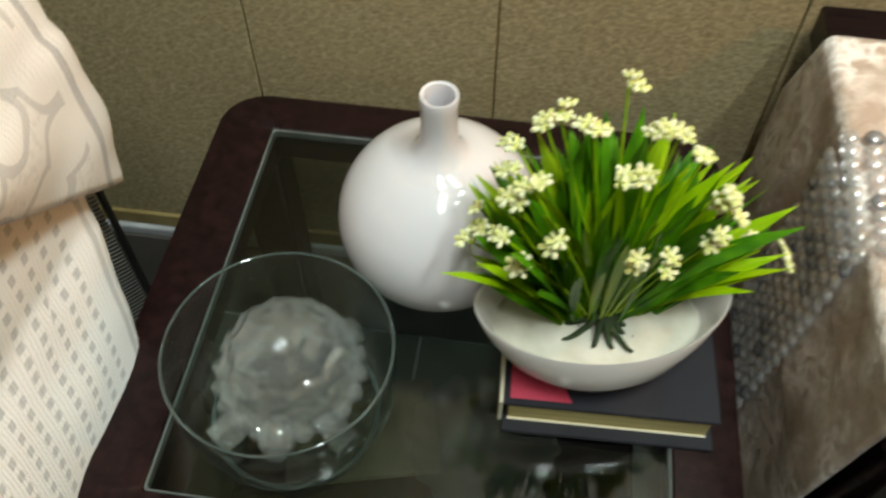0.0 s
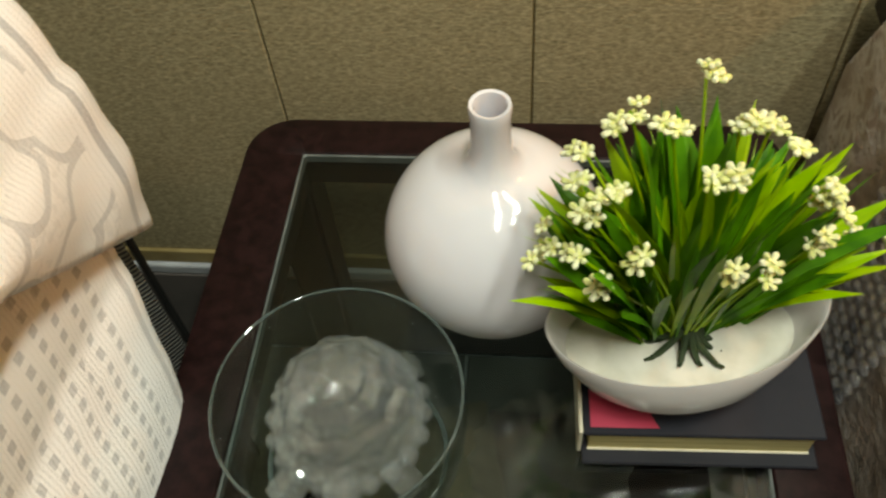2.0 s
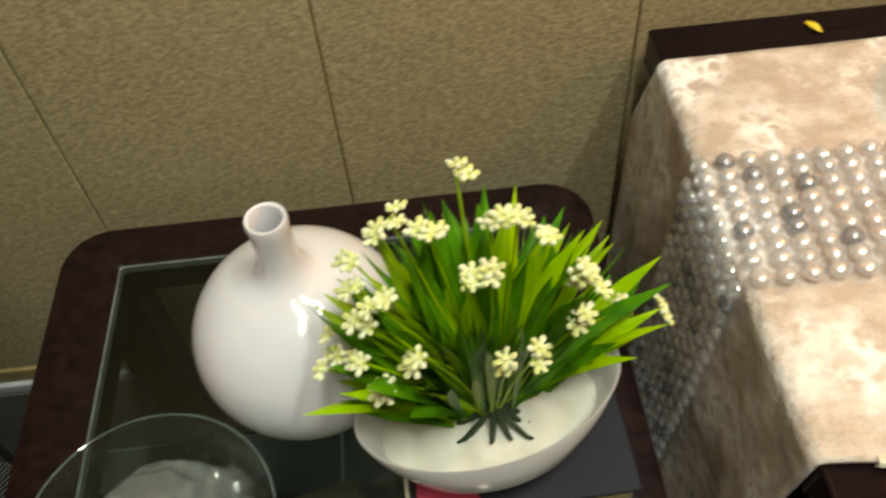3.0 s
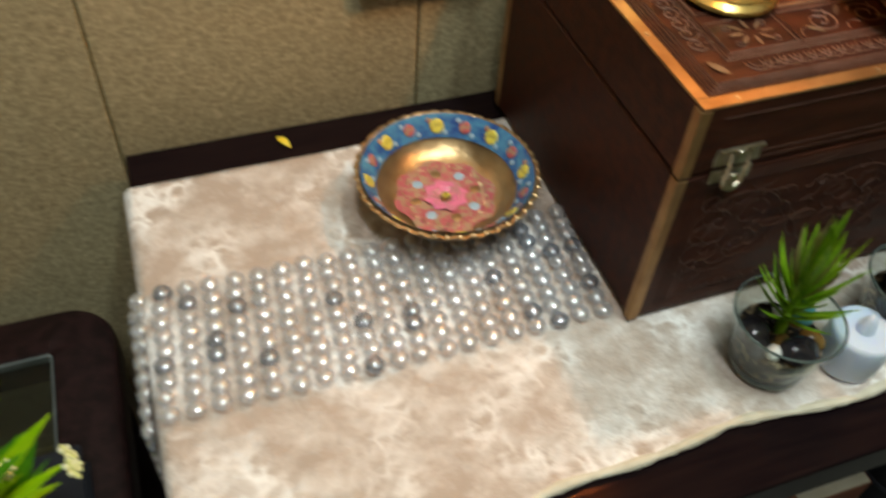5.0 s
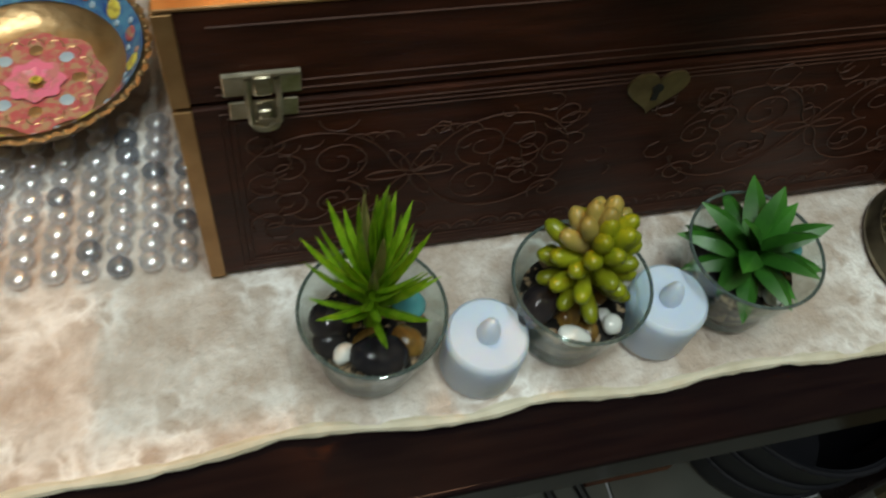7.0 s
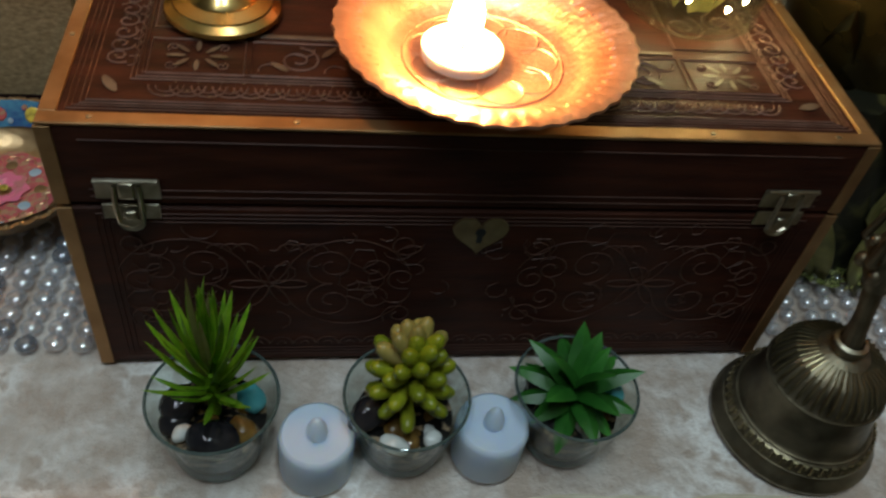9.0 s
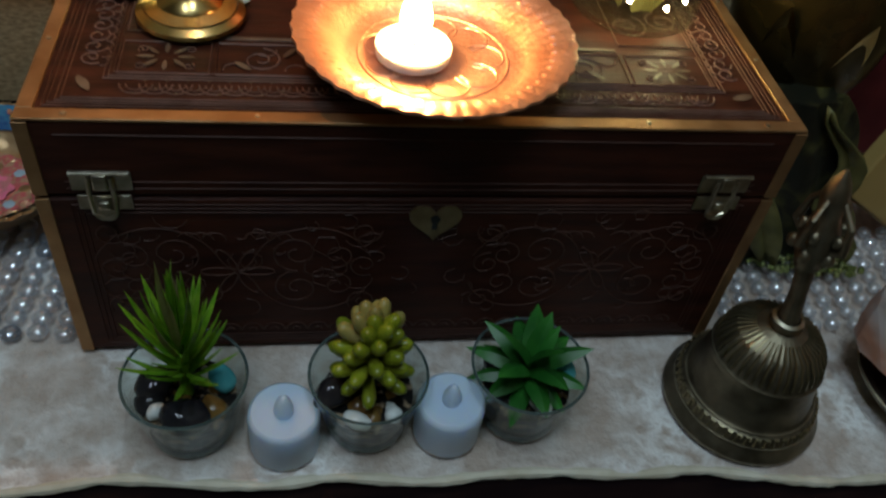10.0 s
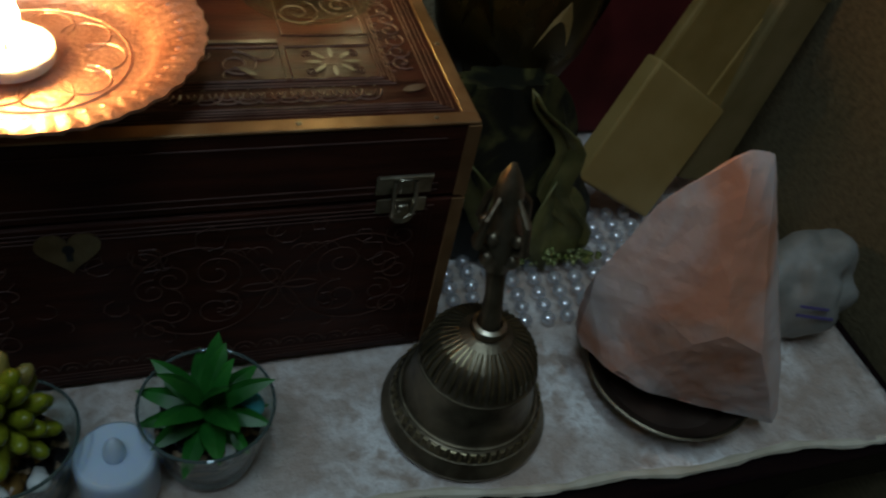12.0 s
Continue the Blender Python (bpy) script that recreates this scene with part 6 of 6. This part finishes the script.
part("shell", lathe([(0, 0.001), (0.026, 0), (0.031, 0.001), (0.042, 0.008), (0.051, 0.022), (0.0565, 0.0335), (0.0575, 0.0350), (0.0555, 0.0352), (0.0528, 0.0325), (0.0462, 0.0195), (0.0400, 0.0090), (0.032, 0.0046), (0.012, 0.0036), (0, 0.0034)], 144, scallop), BOWL_BRASS, enamel_bowl)
part("enamel_band", lathe([(0.0548, 0.0366), (0.0522, 0.0328), (0.0488, 0.0266), (0.0448, 0.0198)], 72), BLUE_ENAMEL, enamel_bowl, "blue enamel band")

rim_bead = None
for k in range(46):
    a = TAU * k / 46
    at = pose(0.0570 * math.cos(a), 0.0570 * math.sin(a), 0.0352)
    if rim_bead is None:
        rim_bead = part("rim_bead", lump(0.0019, (1, 1, 0.8), 0.0, 1, 0, 1), BOWL_BRASS, enamel_bowl, at=at)
    else:
        again("rim_bead", rim_bead, enamel_bowl, at)


def spot_on_band(a, s, m, name, size):
    r, z = 0.0448 + 0.0085 * s, 0.0202 + 0.0150 * s
    part(name, lathe([(size, 0), (size * 0.8, 0.0007), (0, 0.0009)], 10), m, enamel_bowl, at=Matrix.Translation((r * math.cos(a), r * math.sin(a), z + 0.0002)) @ Vector((-0.85 * math.cos(a), -0.85 * math.sin(a), 0.5)).to_track_quat("Z", "Y").to_matrix().to_4x4() @ Matrix.Diagonal((1, 1.25, 1, 1)))


for k in range(16):
    a = TAU * (k + 0.5) / 16
    spot_on_band(a, 0.52, YELLOW_ENAMEL if k % 2 else RED_ENAMEL, "yellow_flower" if k % 2 else "red_flower", 0.0050 if k % 2 else 0.0042)
    spot_on_band(a + 0.10, 0.80, RED_ENAMEL if k % 2 else SKY_ENAMEL, "petal_dot", 0.0018)
    spot_on_band(a - 0.12, 0.22, SKY_ENAMEL, "petal_dot", 0.0018)


def flower_disc(r, n, lobes, z):
    return lathe([(r, 0), (r * 0.6, 0.0003), (0, 0.0004)], n, lambda a, q, h: (q * (1 + lobes * math.cos(8 * a)) * math.cos(a), q * (1 + lobes * math.cos(8 * a)) * math.sin(a), z + h))


part("medallion", flower_disc(0.0325, 64, 0.05, 0.0056), RED_ENAMEL, enamel_bowl, "rose and brass medallion")
for k in range(8):
    a = TAU * k / 8
    part("medallion_spot", lathe([(0.0037, 0), (0.0026, 0.0003), (0, 0.0004)], 12), SKY_ENAMEL if k % 2 else BOWL_BRASS, enamel_bowl, at=pose(0.0205 * math.cos(a), 0.0205 * math.sin(a), 0.0058))
part("medallion_heart", flower_disc(0.0135, 48, 0.10, 0.0062), PINK_ENAMEL, enamel_bowl, "pink flower in the bottom")
part("medallion_eye", flower_disc(0.0028, 16, 0.1, 0.0068), YELLOW_ENAMEL, enamel_bowl)
bm = bmesh.new()
for k in range(16):
    a = TAU * k / 16
    add_ribbon(bm, arc(0.0245 * math.cos(a), 0.0245 * math.sin(a), 0.0038, a - 1.6, a + 1.6, 6), 0.0007, 0.0003, lambda u, v, h: (u, v, 0.0061 + h))
part("medallion_lines", bm, BOWL_BRASS, enamel_bowl, smooth=False)

# ---- switch plate on the wall ----
switch = thing("switch_plate", pose(-0.047, WALL_Y - 0.0005, 0.670) @ Matrix.Diagonal((0.92, 1, 1, 1)), "white wall switch plate in a grey frame", "switch plate")
part("outer_frame", ring_frame(rounded_rect(-0.052, 0.052, -0.045, 0.045, 0.005), rounded_rect(-0.038, 0.038, -0.032, 0.032, 0.002), 0, 0.010, 0.003), GREY_FRAME, switch, at=pose(0, 0, 0, 90, 0, 0))
part("back_plate", box(-0.045, 0.045, -0.005, -0.0005, -0.038, 0.038), WHITE_PLASTIC, switch)
part("inner_frame", ring_frame(rounded_rect(-0.036, 0.036, -0.030, 0.030, 0.003), rounded_rect(-0.030, 0.030, -0.024, 0.024, 0.002), 0, 0.0085, 0.002), WHITE_PLASTIC, switch, at=pose(0, 0, 0, 90, 0, 0))
for k in range(3):
    part("rocker", box(-0.0092, 0.0092, -0.0045, 0.0010, -0.0225, 0.0225, 0.0015), WHITE_PLASTIC, switch, at=pose(-0.0196 + 0.0196 * k, -0.0045, 0, 5, 0, 0))

petal = blade_bm(0.014, 0.006, 0.5, 0.1)
tagged(part("fallen_petal", petal, PETAL, at=pose(-0.162, 0.224, CLOTH - 0.0052, 0, 62, -70)), "fallen yellow marigold petal on the wooden top", "petal")

# ---- under the console ----
crate = thing("orange_carton", pose(0.375, 0.03, 0.0), "small orange and brown carton on the floor under the console", "carton")
part("carton_body", box(-0.05, 0.05, -0.035, 0.035, 0, 0.075, 0.002), material("orange_card", (0.20, 0.06, 0.035), (0.27, 0.10, 0.05), scale=30, rough=0.6), crate)
part("carton_flap", box(-0.046, 0.046, -0.034, 0.034, 0.0755, 0.0775, 0.0006, 1), CREAM, crate)
tagged(part("white_saucer", lathe([(0, 0.002), (0.022, 0), (0.026, 0.002), (0.042, 0.011), (0.043, 0.013), (0.040, 0.012), (0.024, 0.005), (0, 0.0045)], 40), BOWL_GLAZE, at=pose(0.20, 0.045, 0.0)), "small white saucer on the floor under the console", "saucer")
for k in range(2):
    tagged(part("black_strap", tube([(0.262 + 0.034 * k, 0.10, 0.006), (0.272 + 0.034 * k, 0.04, 0.010), (0.290 + 0.034 * k, -0.03, 0.007), (0.302 + 0.034 * k, -0.07, 0.006)], 0.0055, 8), BLACK), "black strap lying on the floor tiles", "strap")
basket = thing("dark_basket", pose(0.53, 0.02, 0.0), "dark round basket under the console", "basket")
part("basket_body", lathe([(0, 0.004), (0.075, 0), (0.085, 0.01), (0.10, 0.16), (0.102, 0.165), (0.096, 0.165), (0.08, 0.015), (0, 0.01)], 40), COVER, basket)

for z, r in ((0.163, 0.1005), (0.110, 0.0962), (0.055, 0.0905)):
    part("hoop", tube([(r * math.cos(TAU * i / 40), r * math.sin(TAU * i / 40), z) for i in range(40)], 0.0035, 8, True), COVER, basket)

# ---- bead runner on the velvet ----
bead_runner = thing("bead_runner", pose(0, 0, 0), "strip of clear polished beads laid along the velvet runner", "bead runner")


def bead_bm():
    return lathe([(0, -0.0004), (0.0046, -0.0004), (0.0058, 0.0008), (0.0057, 0.0018), (0.0047, 0.0032), (0.0028, 0.0042), (0.0011, 0.0046), (0, 0.0047)], 12)


ROWS_N, PITCH_Y, PITCH_X = 9, 0.0103, 0.0140
bead = None
count = 0
rest = bmesh.new()


def bead_place(i, j):
    """Pose of the bead in column i (along the strip, from the bottom of the drop) and row j."""
    s = (i + 0.06 * j) * PITCH_X
    y = 0.0150 - 0.016 * max(0.0, s - 0.26) + PITCH_Y * j
    drop = 0.235
    jit = 0.0008
    dy, ds = rng.uniform(-jit, jit), rng.uniform(-jit, jit)
    turn = rng.uniform(0, 360)
    turn_r, bend = 0.010, 0.0157
    if s < drop:
        sag = 0.010 * (1 - s / drop) ** 2
        return pose(-0.2750 - sag, y + dy + 0.010 * (1 - s / drop), CLOTH - turn_r - (drop - s) + ds, 0, -90 + rng.uniform(-6, 6), 0) @ pose(0, 0, 0, 0, 0, turn)
    if s < drop + bend:
        a = (s - drop) / bend * math.pi / 2
        return pose(-0.2750 + turn_r * (1 - math.cos(a)), y + dy, CLOTH - turn_r + (turn_r + 0.0016) * math.sin(a), 0, -90 + math.degrees(a), 0)
    return pose(-0.2650 + (s - drop - bend) + ds, y + dy, CLOTH + 0.0016, rng.uniform(-5, 5), rng.uniform(-5, 5), turn)


for i in range(92):
    for j in range(ROWS_N):
        m = bead_place(i, j)
        x = m.translation.x
        if -0.002 < x < 0.366 or x > 0.60:
            continue
        if x > 0.366 or (x < -0.262 and i % 2 == 0 and j % 2 == 1) or count >= 296:
            bmesh.ops.create_icosphere(rest, subdivisions=2, radius=0.0049, matrix=m @ Matrix.Diagonal((1, 1, 0.75, 1)) @ Matrix.Translation((0, 0, 0.0018)))
            continue
        if bead is None:
            bead = part("bead", bead_bm(), BEAD, bead_runner, at=m)
        else:
            again("bead", bead, bead_runner, m)
        count += 1
tagged(part("bead_strip_end", rest, BEAD, bead_runner), kind="stuff")

# ---- floor tiles ----
tile_mesh = None
for i in range(12):
    for j in range(12):
        at = pose(LEFT_X + 0.15 + 0.305 * i, 0.088 - 0.305 * j, -0.0055)
        if tile_mesh is None:
            tile_mesh = part("tile", box(-0.1505, 0.1505, -0.1505, 0.1505, 0, 0.0055, 0.001, 1), TILE, floor, at=at)
        else:
            again("tile", tile_mesh, floor, at)
